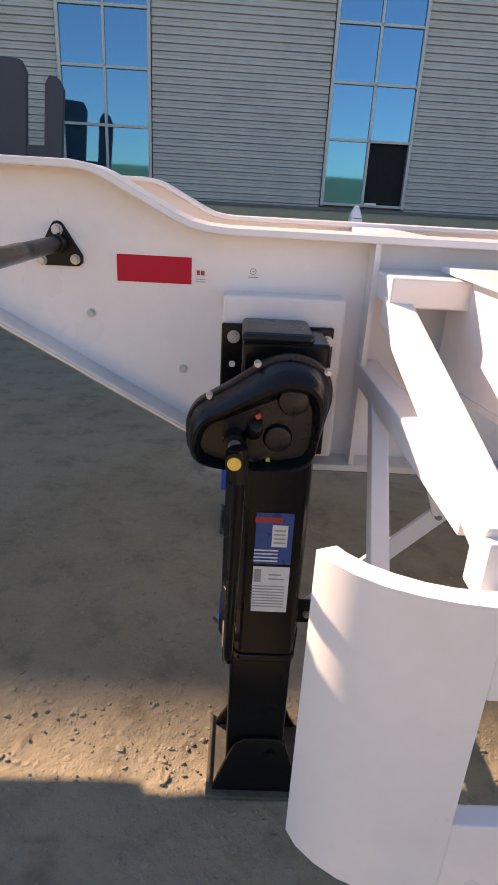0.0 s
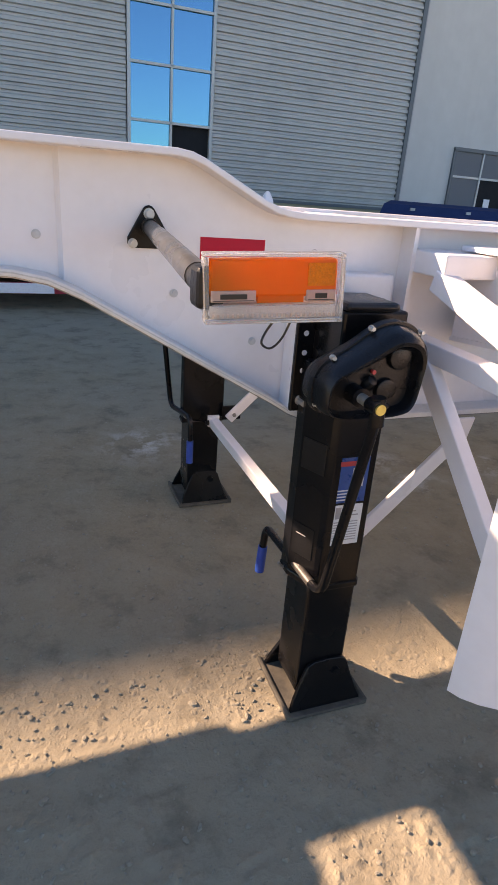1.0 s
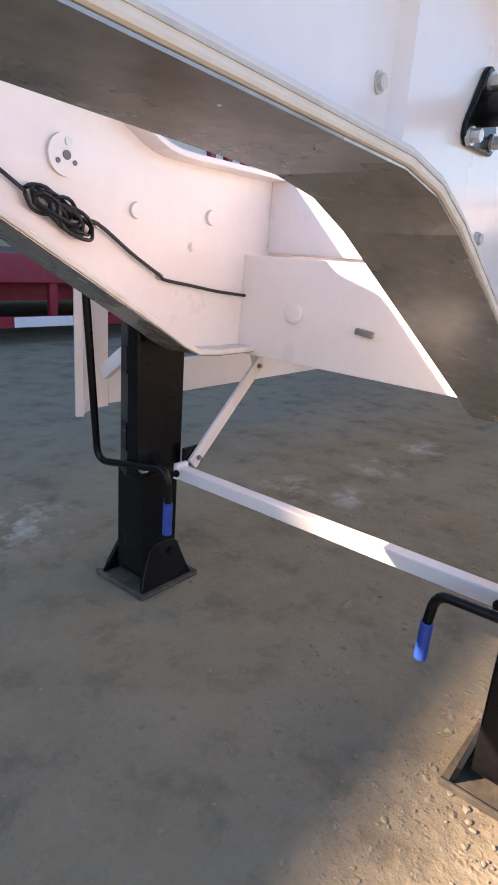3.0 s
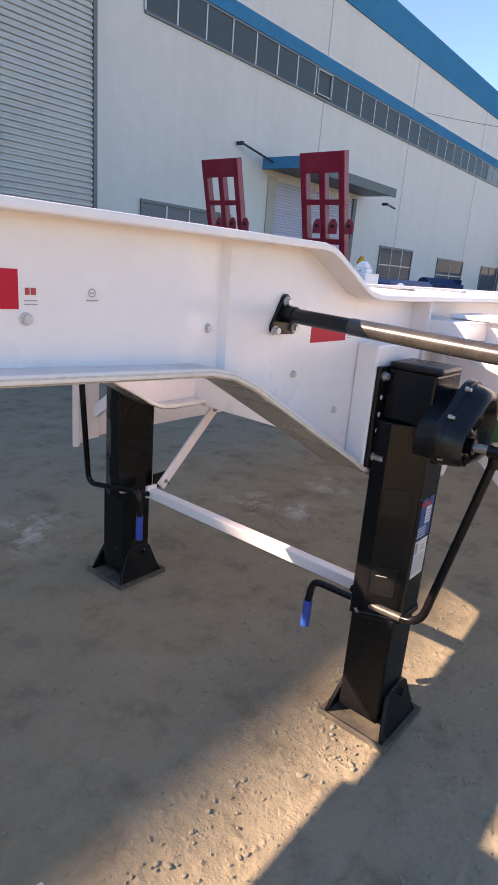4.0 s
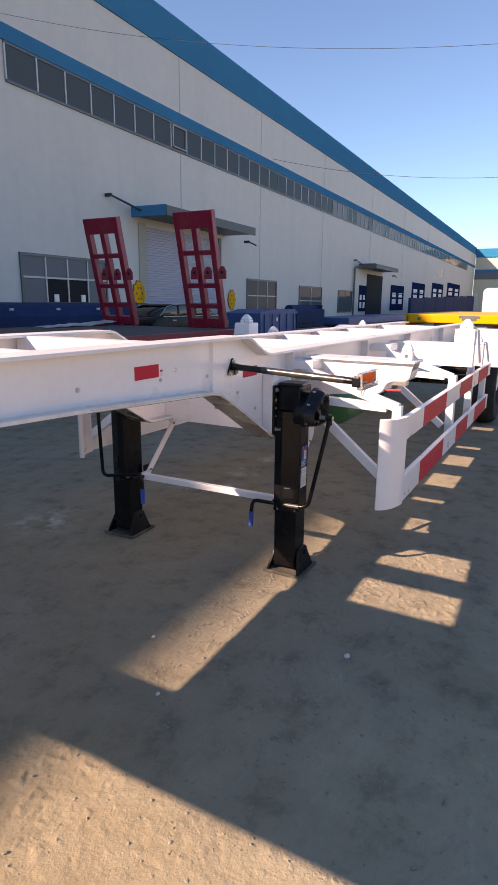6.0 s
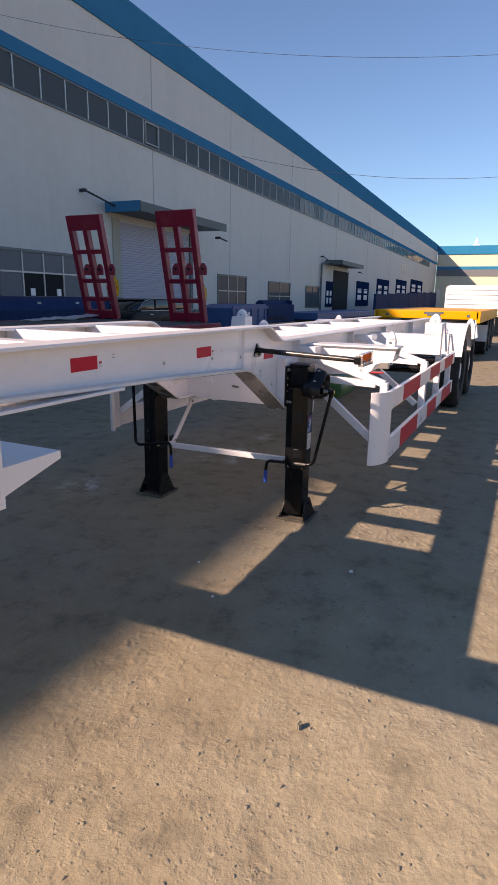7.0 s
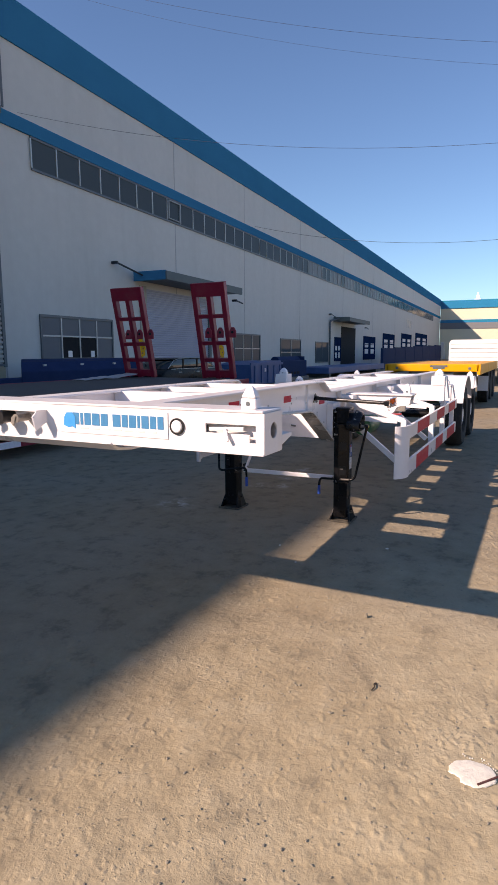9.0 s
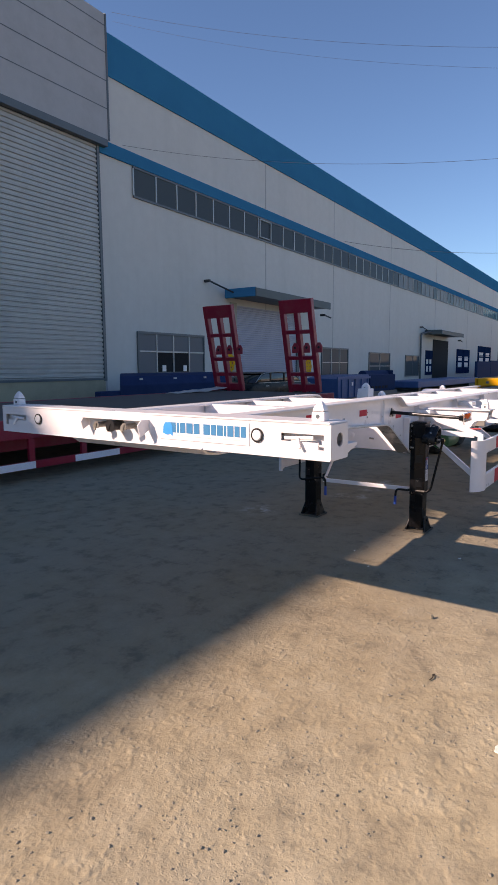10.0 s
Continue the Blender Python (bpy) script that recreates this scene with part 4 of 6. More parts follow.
# landing legs
def landing_leg(side, dx=0.0, dy=0.0):
    y = side * 0.555
    o = side
    leg = new("landing_leg")
    leg.parent = trailer
    leg["label"] = "black telescopic landing leg with a square foot"
    boxes("mount_pad", [(0.072, 0.305, side * (BEAM_Y + WEB), side * 0.483, 0.765, 1.085)], WHITE, leg, "white backing plate", 0.006)
    boxes("mount_plate", [(0.072, 0.284, side * 0.483, side * 0.495, 0.775, 1.034)], BLACK, leg, bevel=0.003)
    tube_plan = [(0.092, 0.492), (0.092, 0.535), (0.126, 0.61), (0.136, 0.622), (0.242, 0.622), (0.25, 0.61), (0.264, 0.535), (0.264, 0.492)]
    solid("outer_tube", [(px, side * py) for px, py in tube_plan], "z", 0.36, 0.9, BLACK, leg, "", 0.004)
    boxes("drive_housing", [(0.112, 0.262, side * 0.4952, side * 0.622, 0.9005, 1.03)], BLACK, leg, bevel=0.006)
    boxes("inner_tube", [(0.118, 0.248, side * 0.486, side * 0.614, 0.02, 0.36)], BLACK, leg, bevel=0.006)
    solid("collar", [(0.19 + (px - 0.19) * 1.03, side * (0.474 + (py - 0.474) * 1.035)) for px, py in tube_plan], "z", 0.35, 0.368, BLACK, leg, "", 0.004)
    boxes("cap", [(0.11, 0.232, side * 0.4952, side * 0.635, 1.03, 1.048)], BLACK_SATIN, leg, "flat grey-black cap", 0.008)
    # foot: plate with turned edge and cheek gussets
    fy0, fy1 = sorted((side * 0.452, side * 0.658))
    bm = bmesh.new()
    prism(bm, [(0.077, 0.0), (0.308, 0.0), (0.31, 0.018), (0.302, 0.018), (0.296, 0.011), (0.091, 0.011), (0.083, 0.018), (0.075, 0.018)], "y", fy0 - 0.01, fy1 + 0.01)
    bmesh.ops.translate(bm, vec=(0, 0, -LIFT), verts=bm.verts)
    part("foot_plate", bm, FOOT_STEEL, leg, "worn dusty foot plate", 0.002)
    for yy in (fy0 + 0.012, fy1 - 0.012):
        lean = -1 if yy < (fy0 + fy1) / 2 else 1
        bm = bmesh.new()
        prism(bm, [(0.09, 0.011), (0.295, 0.011), (0.28, 0.045), (0.262, 0.098), (0.252, 0.13), (0.236, 0.142), (0.206, 0.144), (0.16, 0.142), (0.14, 0.132), (0.124, 0.1), (0.1, 0.045)], "y", yy - 0.006, yy + 0.006)
        for v in bm.verts:
            v.co.y -= lean * max(0.0, v.co.z - 0.011) * 0.2
            v.co.z -= LIFT
        part("foot_cheek", bm, BLACK, leg, "", 0.002)
    bm = bmesh.new()
    rod(bm, (0.218, fy0 + 0.018, 0.09), (0.218, fy1 - 0.018, 0.09), 0.012, 14)
    part("foot_pin", bm, BLACK, leg, smooth=True)
    face0, face1 = Vector((0.092, side * 0.535)), Vector((0.126, side * 0.61))
    proud = Vector((-0.075, -side * 0.034)).normalized() * 0.003
    for f0, f1, z0, z1 in ((0.12, 0.92, 0.655, 0.73), (0.12, 0.88, 0.425, 0.51)):
        p, q = face0.lerp(face1, f0), face0.lerp(face1, f1)
        solid("patch_plate", [tuple(p), tuple(q), tuple(q + proud), tuple(p + proud)], "z", z0, z1, PATCH_BLACK, leg, "dull black patch plate")
    p, q = face0.lerp(face1, 0.25) + proud, face0.lerp(face1, 0.6) + proud
    solid("print_mark", [tuple(p), tuple(q), tuple(q + proud * 0.3), tuple(p + proud * 0.3)], "z", 0.482, 0.4845, PRINT_GREY, leg)
    for x, z in ((0.095, 1.010), (0.094, 0.957), (0.094, 0.913), (0.094, 0.872), (0.272, 1.008), (0.27, 0.957), (0.262, 0.815)):
        if z > 1:
            bolt((x, side * 0.495, z), (0, o, 0), leg, 0.009, STEEL, "bolt", 0.012)
        else:
            bm = bmesh.new()
            rod(bm, (x, side * 0.494, z), (x, side * 0.4955, z), 0.0062, 16)
            part("plate_hole", bm, WHITE, leg, "drilled hole showing the white plate behind", smooth=True)
    bolt((0.27, side * 0.495, 0.862), (0, o, 0), leg, 0.009, STEEL, "bolt", 0.02)
    bolt((0.095, side * 0.495, 0.802), (0, o, 0), leg, 0.009, STEEL, "bolt", 0.03)
    for child in leg.children:
        if child.name.split(".")[0] not in ("mount_pad", "mount_plate", "bolt"):
            child.location = (dx, side * dy, 0)
    return leg


near_leg, far_leg = landing_leg(NEAR), landing_leg(FAR, -0.015, 0.04)


def gearbox():
    """The drive case on the near leg: a pear-shaped domed cover with a raised rim."""
    corners = [(0.024, 0.888), (0.025, 0.92), (0.039, 0.948), (0.065, 0.966), (0.097, 0.986), (0.142, 1.018), (0.169, 1.03), (0.197, 1.033), (0.226, 1.026), (0.249, 1.011), (0.26, 0.987),
               (0.262, 0.96), (0.256, 0.93), (0.25, 0.9), (0.243, 0.868), (0.227, 0.846), (0.19, 0.838), (0.152, 0.84), (0.112, 0.842), (0.072, 0.845), (0.044, 0.851), (0.028, 0.867)]
    corners = [(x, z - 0.008) for x, z in corners]
    arc = [p.xy for p in smooth_path([(x, z, 0) for x, z in corners + corners[:1]], 3)][:-1]
    s0, s1 = Vector((0.078, 0.892)), Vector((0.178, 0.927))
    rings = [[] for _ in range(16)]
    bm = bmesh.new()
    profile = [(0.3, -0.620), (0.28, -0.664), (0.0, -0.668), (0.0, -0.682), (0.02, -0.687), (0.07, -0.687), (0.09, -0.692), (0.15, -0.712), (0.24, -0.728), (0.34, -0.734), (0.44, -0.731), (0.53, -0.720), (0.6, -0.708), (0.66, -0.703), (0.85, -0.702), (0.97, -0.702)]
    for p in arc:
        t = max(0.0, min(1.0, (p - s0).dot(s1 - s0) / (s1 - s0).length_squared))
        c = s0.lerp(s1, t)
        d = (p - c).normalized()
        wide = 0.66 + 0.36 * d.dot(Vector((-0.5, 0.866)))
        for ring, (f, yy) in zip(rings, profile):
            f = f if f < 0.08 or f > 0.7 else 0.07 + (f - 0.07) * wide
            q = p.lerp(c, f)
            ring.append(bm.verts.new((q.x, yy, q.y)))
    for a, b in zip(rings, rings[1:]):
        for i in range(len(arc)):
            bm.faces.new((a[i], a[(i + 1) % len(arc)], b[(i + 1) % len(arc)], b[i]))
    bm.faces.new(rings[-1])
    bm.faces.new(rings[0][::-1])
    part("gearbox_cover", bm, BLACK_SATIN, near_leg, "black cast pear-shaped gear cover with a swollen rim", smooth=True)
    for x, z, r, d in ((0.197, 0.958, 0.024, 0.012), (0.176, 0.892, 0.022, 0.010)):
        bm = bmesh.new()
        rod(bm, (x, -0.700, z), (x, -0.703 - d, z), r * 1.12, 28, r)
        part("bearing_cap", bm, BLACK_SATIN, near_leg, bevel=0.003, smooth=True)
    bm = bmesh.new()
    rod(bm, (0.135, -0.695, 0.897), (0.14, -0.716, 0.916), 0.016, 16, 0.011)
    part("cast_boss", bm, PATCH_BLACK, near_leg, "worn bare boss", 0.003, True)
    for x, z in ((0.137, 1.010), (0.25, 1.002), (0.062, 0.954), (0.036, 0.862), (0.092, 0.843)):
        bolt((x, -0.685, z), (0, -1, 0), near_leg, 0.0045, STEEL)
    boxes("grease_nipple", [(0.158, 0.166, -0.708, -0.69, 0.842, 0.856)], BRASS, near_leg, "small yellow nipple", 0.002)
    bm = bmesh.new()
    rod(bm, (0.142, -0.703, 0.93), (0.142, -0.713, 0.93), 0.0045, 12)
    part("oil_plug", bm, PRINT_RED, near_leg, "small red plug", smooth=True)
    bm = bmesh.new()
    rod(bm, (0.106, -0.70, 0.888), (0.106, -0.738, 0.888), 0.019, 20)
    part("shaft_housing", bm, BLACK, near_leg, smooth=True)
    bm = bmesh.new()
    rod(bm, (0.106, -0.738, 0.888), (0.107, -0.785, 0.888), 0.0105, 16)
    part("drive_shaft", bm, DULL_STEEL, near_leg, "bare steel shaft", smooth=True)
    bm = bmesh.new()
    rod(bm, (0.107, -0.8042, 0.888), (0.107, -0.808, 0.888), 0.0105, 16)
    part("shaft_end", bm, BRASS, near_leg, "brass-coloured shaft end", smooth=True)


gearbox()


def sticker():
    st = boxes("rating_sticker", [(0.154, 0.226, -0.6228, -0.622, 0.592, 0.706)], STICKER_BLUE, near_leg, "blue and white rating sticker")
    boxes("printed_panel", [(0.186, 0.216, -0.6234, -0.6228, 0.632, 0.68)], STICKER_WHITE, st)
    boxes("print_bar", [(0.19, 0.212, -0.6238, -0.6234, z, z + 0.003) for z in (0.64, 0.649, 0.658, 0.667)], PRINT_GREY, st)
    boxes("headline_bar", [(0.152, 0.205, -0.6234, -0.6228, 0.685, 0.697)], PRINT_RED, st)
    boxes("print_bar", [(0.153, 0.2, -0.6234, -0.6228, 0.598 + k * 0.008, 0.601 + k * 0.008) for k in range(4)], STICKER_WHITE, st)
    st2 = boxes("guide_sticker", [(0.154, 0.226, -0.6228, -0.622, 0.478, 0.586)], STICKER_WHITE, near_leg, "white instruction sticker")
    boxes("print_bar", [(0.152, 0.218, -0.6234, -0.6228, 0.49 + k * 0.007, 0.4925 + k * 0.007) for k in range(8)], PRINT_GREY, st2)
    boxes("diagram", [(0.156, 0.17, -0.6234, -0.6228, 0.55, 0.58), (0.185, 0.216, -0.6234, -0.6228, 0.556, 0.559), (0.185, 0.21, -0.6234, -0.6228, 0.566, 0.569)], PRINT_GREY, st2)


sticker()


def crank(points, grip_end, parent, label):
    bm = bmesh.new()
    tube(bm, rounded(points, 0.05, 7), 0.0108, 14)
    c = part("crank", bm, BLACK, parent, label, smooth=True)
    bm = bmesh.new()
    a, b = Vector(points[-1]), Vector(grip_end)
    tube(bm, [a, a.lerp(b, 0.08), a.lerp(b, 0.92), b], 0.0135, 14)
    part("grip", bm, BLUE_GRIP, c, "blue plastic grip", smooth=True)
    return c


near_crank = crank([(0.116, -0.785, 0.87), (0.111, -0.685, 0.388), (0.102, -0.36, 0.383), (0.100, -0.352, 0.315)], (0.096, -0.352, 0.232), near_leg, "black bent crank hooked against the leg")
bm = bmesh.new()
rod(bm, (0.107, -0.77, 0.888), (0.107, -0.804, 0.888), 0.0145, 16)
rod(bm, (0.112, -0.785, 0.905), (0.117, -0.785, 0.85), 0.0145, 16)
rod(bm, (0.095, -0.785, 0.888), (0.135, -0.785, 0.888), 0.005, 10)
part("crank_joint", bm, BLACK, near_leg, smooth=True)
far_crank = crank([(0.0, 0.66, 0.90), (0.065, 0.70, 0.37), (0.075, 0.40, 0.425), (0.075, 0.395, 0.33)], (0.075, 0.395, 0.236), far_leg, "black bent crank hooked against the leg")
bm = bmesh.new()
tube(bm, [Vector((0.1098, -0.635, 0.3872)).lerp(Vector((0.1058, -0.49, 0.385)), k / 6) for k in range(7)], 0.0113, 14)
part("worn_sleeve", bm, WORN_STEEL, near_crank, "bare worn steel", smooth=True)
for sd, yy, zz in ((near_leg, -0.52, 0.372), (far_leg, 0.52, 0.39)):
    bm = bmesh.new()
    tube(bm, rounded([(0.108, yy, zz - 0.012), (0.085, yy, zz - 0.012), (0.074, yy, zz + 0.004)], 0.01), 0.004, 8)
    part("crank_hook", bm, DULL_STEEL, sd, smooth=True)

# bracing of the legs
bars("leg_tie", (0.19, -0.474, 0.38), (0.19, 0.474, 0.372), 0.036, 0.036, WHITE, trailer, "white square tube tying both legs")
for s in (NEAR, FAR):
    boxes("tie_lug", [(0.165, 0.212, s * 0.46, s * 0.474, 0.355, 0.402)], WHITE, trailer, bevel=0.002)
    bolt((0.165, s * 0.46, 0.375), (-1, 0, 0), trailer, 0.008, BLACK)
    bars("leg_brace", (0.262, s * 0.498, 0.37), (0.56, s * 0.498, 0.665), 0.012, 0.042, WHITE, trailer, "white diagonal flat brace")
    boxes("brace_lug", [(0.235, 0.318, s * 0.506, s * 0.514, 0.365, 0.425)], BLACK, trailer, bevel=0.002)
    solid("brace_lug", [(0.50, 0.736), (0.60, 0.736), (0.585, 0.675), (0.56, 0.645), (0.53, 0.655)], "y", s * 0.503, s * 0.512, WHITE, trailer, bevel=0.002)
    for p in ((0.285, s * 0.491, 0.39), (0.545, s * 0.491, 0.65), (0.285, s * 0.515, 0.39), (0.545, s * 0.505, 0.65)):
        bolt(p, (0, s * (1 if abs(p[1]) > 0.5 else -1), 0), trailer, 0.006, DULL_STEEL, "bolt", 0.009)


# side guards with red and white stripes
def side_guard(side):
    g = new("side_guard")
    g.parent = trailer
    g["label"] = "white side guard with a curved end and red stripes"
    y = side * 1.116
    # curved end sheet
    bm = bmesh.new()
    plan = [(0.205, 1.022), (0.217, 1.045), (0.24, 1.068), (0.27, 1.088), (0.305, 1.102), (0.34, 1.111), (0.375, 1.116), (0.39, 1.116)]
    outer = [(px, side * py) for px, py in plan]
    inner = [(0.23, side * 1.012), (0.24, side * 1.027), (0.26, side * 1.047), (0.285, side * 1.063), (0.315, side * 1.077), (0.345, side * 1.085), (0.375, side * 1.088), (0.39, side * 1.088)]
    prism(bm, outer + inner[::-1], "z", 0.409, 0.884)
    part("end_sheet", bm, WHITE, g, "curved white end sheet", smooth=True)
    for z0, z1, nm in ((0.76, 0.882, "top_rail"), (0.418, 0.56, "bottom_rail")):
        rail = boxes(nm, [(0.39, 3.8, y - side * 0.03, y, z0, z1)], WHITE, g, bevel=0.003)
        for x0, x1 in ((0.77, 1.45), (2.0, 2.58), (2.96, 3.6)) if nm == "top_rail" else ((0.77, 1.465), (1.98, 2.52), (2.92, 3.65)):
            boxes("red_stripe", [(x0, x1, y, y + side * 0.002, z0 + 0.004, z1 - 0.004)], RED_TAPE, rail, "red reflective stripe")
    for x in (1.98, 2.85, 3.74):
        boxes("guard_post", [(x - 0.04, x + 0.04, y - side * 0.085, y - side * 0.03, 0.40, 0.93)], WHITE, g, bevel=0.004)
    return g


side_guard(NEAR)
side_guard(FAR)

# outriggers carrying the guards
for s in (NEAR, FAR):
    for x in (0.365, 1.94):
        o = new("outrigger")
        o.parent = trailer
        bars("upper_bar", (x + 0.01, s * 0.555, 1.086), (x + 0.03, s * 1.06, 0.922), 0.046, 0.046, WHITE, o)
        boxes("root_block", [(x - 0.008, x + 0.185, s * 0.424, s * 0.585, 1.092, 1.142)], WHITE, o, bevel=0.004)
        bars("lower_bar", (x + 0.002, s * 0.424, 0.94), (x + 0.03, s * 1.0, 0.918), 0.046, 0.044, WHITE, o)
        boxes("drop_post", [(x + 0.008, x + 0.055, s * 1.032, s * 1.08, 0.86, 0.935)], WHITE, o, bevel=0.004)
        bars("stay", (x + 0.005, s * 0.545, 0.925), (x - 0.045, s * 1.02, 0.555), 0.03, 0.05, WHITE, o)


# second bolster and the rear ones
def bolster(x, half, z, depth, name="bolster", lock_h=0.085):
    b = new(name)
    b.parent = trailer
    b["label"] = "white cross bolster with container locks at its ends"
    for s in (NEAR, FAR):
        cove = [(half - 0.012, z - 0.04), (half - 0.02, z - 0.07), (half - 0.04, z - 0.084), (half - 0.1, z - 0.087), (half - 0.13, z - 0.097), (half - 0.148, z - 0.118), (half - 0.16, z - 0.145), (half - 0.18, z - 0.158), (half - 0.22, z - 0.163)]
        prof = [(s * 0.48, z), (s * half, z)] + [(s * u, v) for u, v in cove] + [(s * 0.48, z - depth)]
        solid("bolster_arm", prof, "x", x - 0.006, x + 0.006, WHITE, b)
        solid("bolster_arm", prof, "x", x + 0.14, x + 0.152, WHITE, b)
        boxes("arm_top", [(x - 0.03, x + 0.175, s * 0.482, s * (half + 0.01), z, z + 0.012)], WHITE, b, bevel=0.003)
        low = [(s * 0.48, z - depth)] + [(s * u, v) for u, v in cove[::-1]]
        solid("arm_bottom", low + [(p[0], p[1] - 0.01) for p in low[::-1]], "x", x - 0.01, x + 0.16, WHITE, b)
        twistlock(x + 0.07, s * (half - 0.055), z + 0.012, b, lock_h + 0.01, 0.045, 0.05)
    return b


bolster(0.50, 1.10, 1.145, 0.2)
for x, half, z, bh in ((2.56, 1.12, 1.14, 0.115), (3.16, 1.12, 1.1, 0.02), (6.25, 1.12, 1.09, 0.03)):
    b = new("bolster")
    b.parent = trailer
    b["label"] = "white box cross bolster with container locks"
    boxes("bolster_beam", [(x - 0.09, x + 0.09, -half, half, z - 0.19, z)], WHITE, b, bevel=0.006)
    for s in (NEAR, FAR):
        boxes("lock_box", [(x - 0.095, x + 0.095, s * (half - 0.16), s * half, z, z + bh)], WHITE, b, bevel=0.006)
        for k in (-1, 1):
            solid("lock_rib", [(s * half, z - 0.18), (s * (half + 0.045), z - 0.16), (s * (half + 0.01), z + bh - 0.005), (s * half, z + bh - 0.005)], "x", x + k * 0.07 - 0.005, x + k * 0.07 + 0.005, WHITE, b)
        twistlock(x, s * (half - 0.08), z + bh, b, 0.08, 0.03, 0.08)


# wheels and mudguards
def wheel(x, side):
    w = new("wheel")
    w.parent = trailer
    yo = side * 1.06
    bm = bmesh.new()
    prof = [(0.29, 0.0), (0.40, -0.01), (0.47, -0.005), (0.50, 0.03), (0.51, 0.09), (0.51, 0.21), (0.50, 0.27), (0.47, 0.3), (0.29, 0.3)]
    n = 36
    rings = [[bm.verts.new((x + r * math.cos(2 * math.pi * k / n), yo - side * d, 0.51 - LIFT + r * math.sin(2 * math.pi * k / n))) for k in range(n)] for r, d in prof]
    for a, b in zip(rings, rings[1:] + rings[:1]):
        for k in range(n):
            bm.faces.new((a[k], a[(k + 1) % n], b[(k + 1) % n], b[k]))
    part("tyre", bm, RUBBER, w, "black tyre", smooth=True)
    bm = bmesh.new()
    rod(bm, (x, yo - side * 0.05, 0.51 - LIFT), (x, yo - side * 0.25, 0.51 - LIFT), 0.292, 32)
    rod(bm, (x, yo - side * 0.02, 0.51 - LIFT), (x, yo - side * 0.06, 0.51 - LIFT), 0.11, 20)
    part("rim", bm, TRUCK_WHITE, w, "pale steel rim", smooth=True)


for x in (5.4, 6.7):
    for s in (NEAR, FAR):
        wheel(x, s)
    bm = bmesh.new()
    rod(bm, (x, -0.95, 0.51 - LIFT), (x, 0.95, 0.51 - LIFT), 0.07, 16)
    part("axle", bm, BLACK, trailer, smooth=True)
for s in (NEAR, FAR):
    bm = bmesh.new()
    out, inn = [], []
    for k in range(13):
        a = radians(158 - k * 11.3)
        out.append((5.4 + 0.70 * math.cos(a), 0.50 + 0.66 * math.sin(a)))
        inn.append((5.4 + 0.68 * math.cos(a), 0.50 + 0.64 * math.sin(a)))
    prism(bm, out + inn[::-1], "y", s * 0.74, s * 1.1)
    part("mudguard", bm, WHITE, trailer, "white curved mudguard", smooth=True)

# marker lamp on its arm
ARM0, ARM1 = Vector((-0.241, -0.43, 1.156)), Vector((-0.296, -1.035, 1.138))
arm = new("lamp_arm")
arm.parent = trailer
arm["label"] = "black rubber arm with an amber marker lamp"
bm = bmesh.new()
prism(bm, [(-0.243 + 0.013 * math.cos(radians(a)), 1.183 + 0.013 * math.sin(radians(a))) for a in (30, 60, 90, 120, 150)] + [(-0.285, 1.135), (-0.285, 1.122), (-0.275, 1.115), (-0.207, 1.115), (-0.198, 1.122), (-0.198, 1.135)], "y", OUT - 0.007, OUT)
part("arm_bracket", bm, BLACK, arm, "black triangular bracket", 0.002)
bolt((-0.243, OUT - 0.007, 1.180), (0, -1, 0), arm, 0.008)
bolt((-0.275, OUT - 0.007, 1.124), (0, -1, 0), arm, 0.007)
bolt((-0.212, OUT - 0.007, 1.128), (0, -1, 0), arm, 0.007)
bm = bmesh.new()
rod(bm, ARM0 + Vector((0, 0.005, 0)), ARM1, 0.0148, 20)
rod(bm, ARM0, ARM0.lerp(ARM1, 0.04), 0.0175, 20)
part("arm_tube", bm, BLACK_SATIN, arm, "black tube, scuffed at the middle", smooth=True)
bm = bmesh.new()
rod(bm, ARM0.lerp(ARM1, 0.27), ARM0.lerp(ARM1, 0.94), 0.0158, 20)
part("sleeve", bm, SLEEVE, arm, "scuffed see-through sleeve over the tube", smooth=True)
bm = bmesh.new()
box(bm, -0.312, -0.282, -1.07, -1.034, 1.114, 1.158, 0.006)
part("arm_end", bm, BLACK_SATIN, arm)
L0, L1 = Vector((-0.307, -1.068, 0)), Vector((-0.160, -1.09, 0))
lamp_turn = Matrix.Translation((L0 + L1) / 2) @ Matrix.Rotation(math.atan2(L1.y - L0.y, L1.x - L0.x), 4, "Z") @ Matrix.Translation((0, 0, 1.1415)) @ Matrix.Rotation(radians(-3.2), 4, "Y") @ Matrix.Diagonal((1.07, 1, 1, 1)) @ Matrix.Translation((0, 0, -1.138))


def lamp_piece(name, spec, mat, label="", bevel=0.0):
    bm = bmesh.new()
    for s in spec:
        box(bm, *s)
    bm.transform(lamp_turn)
    return part(name, bm, mat, marker, label, bevel)


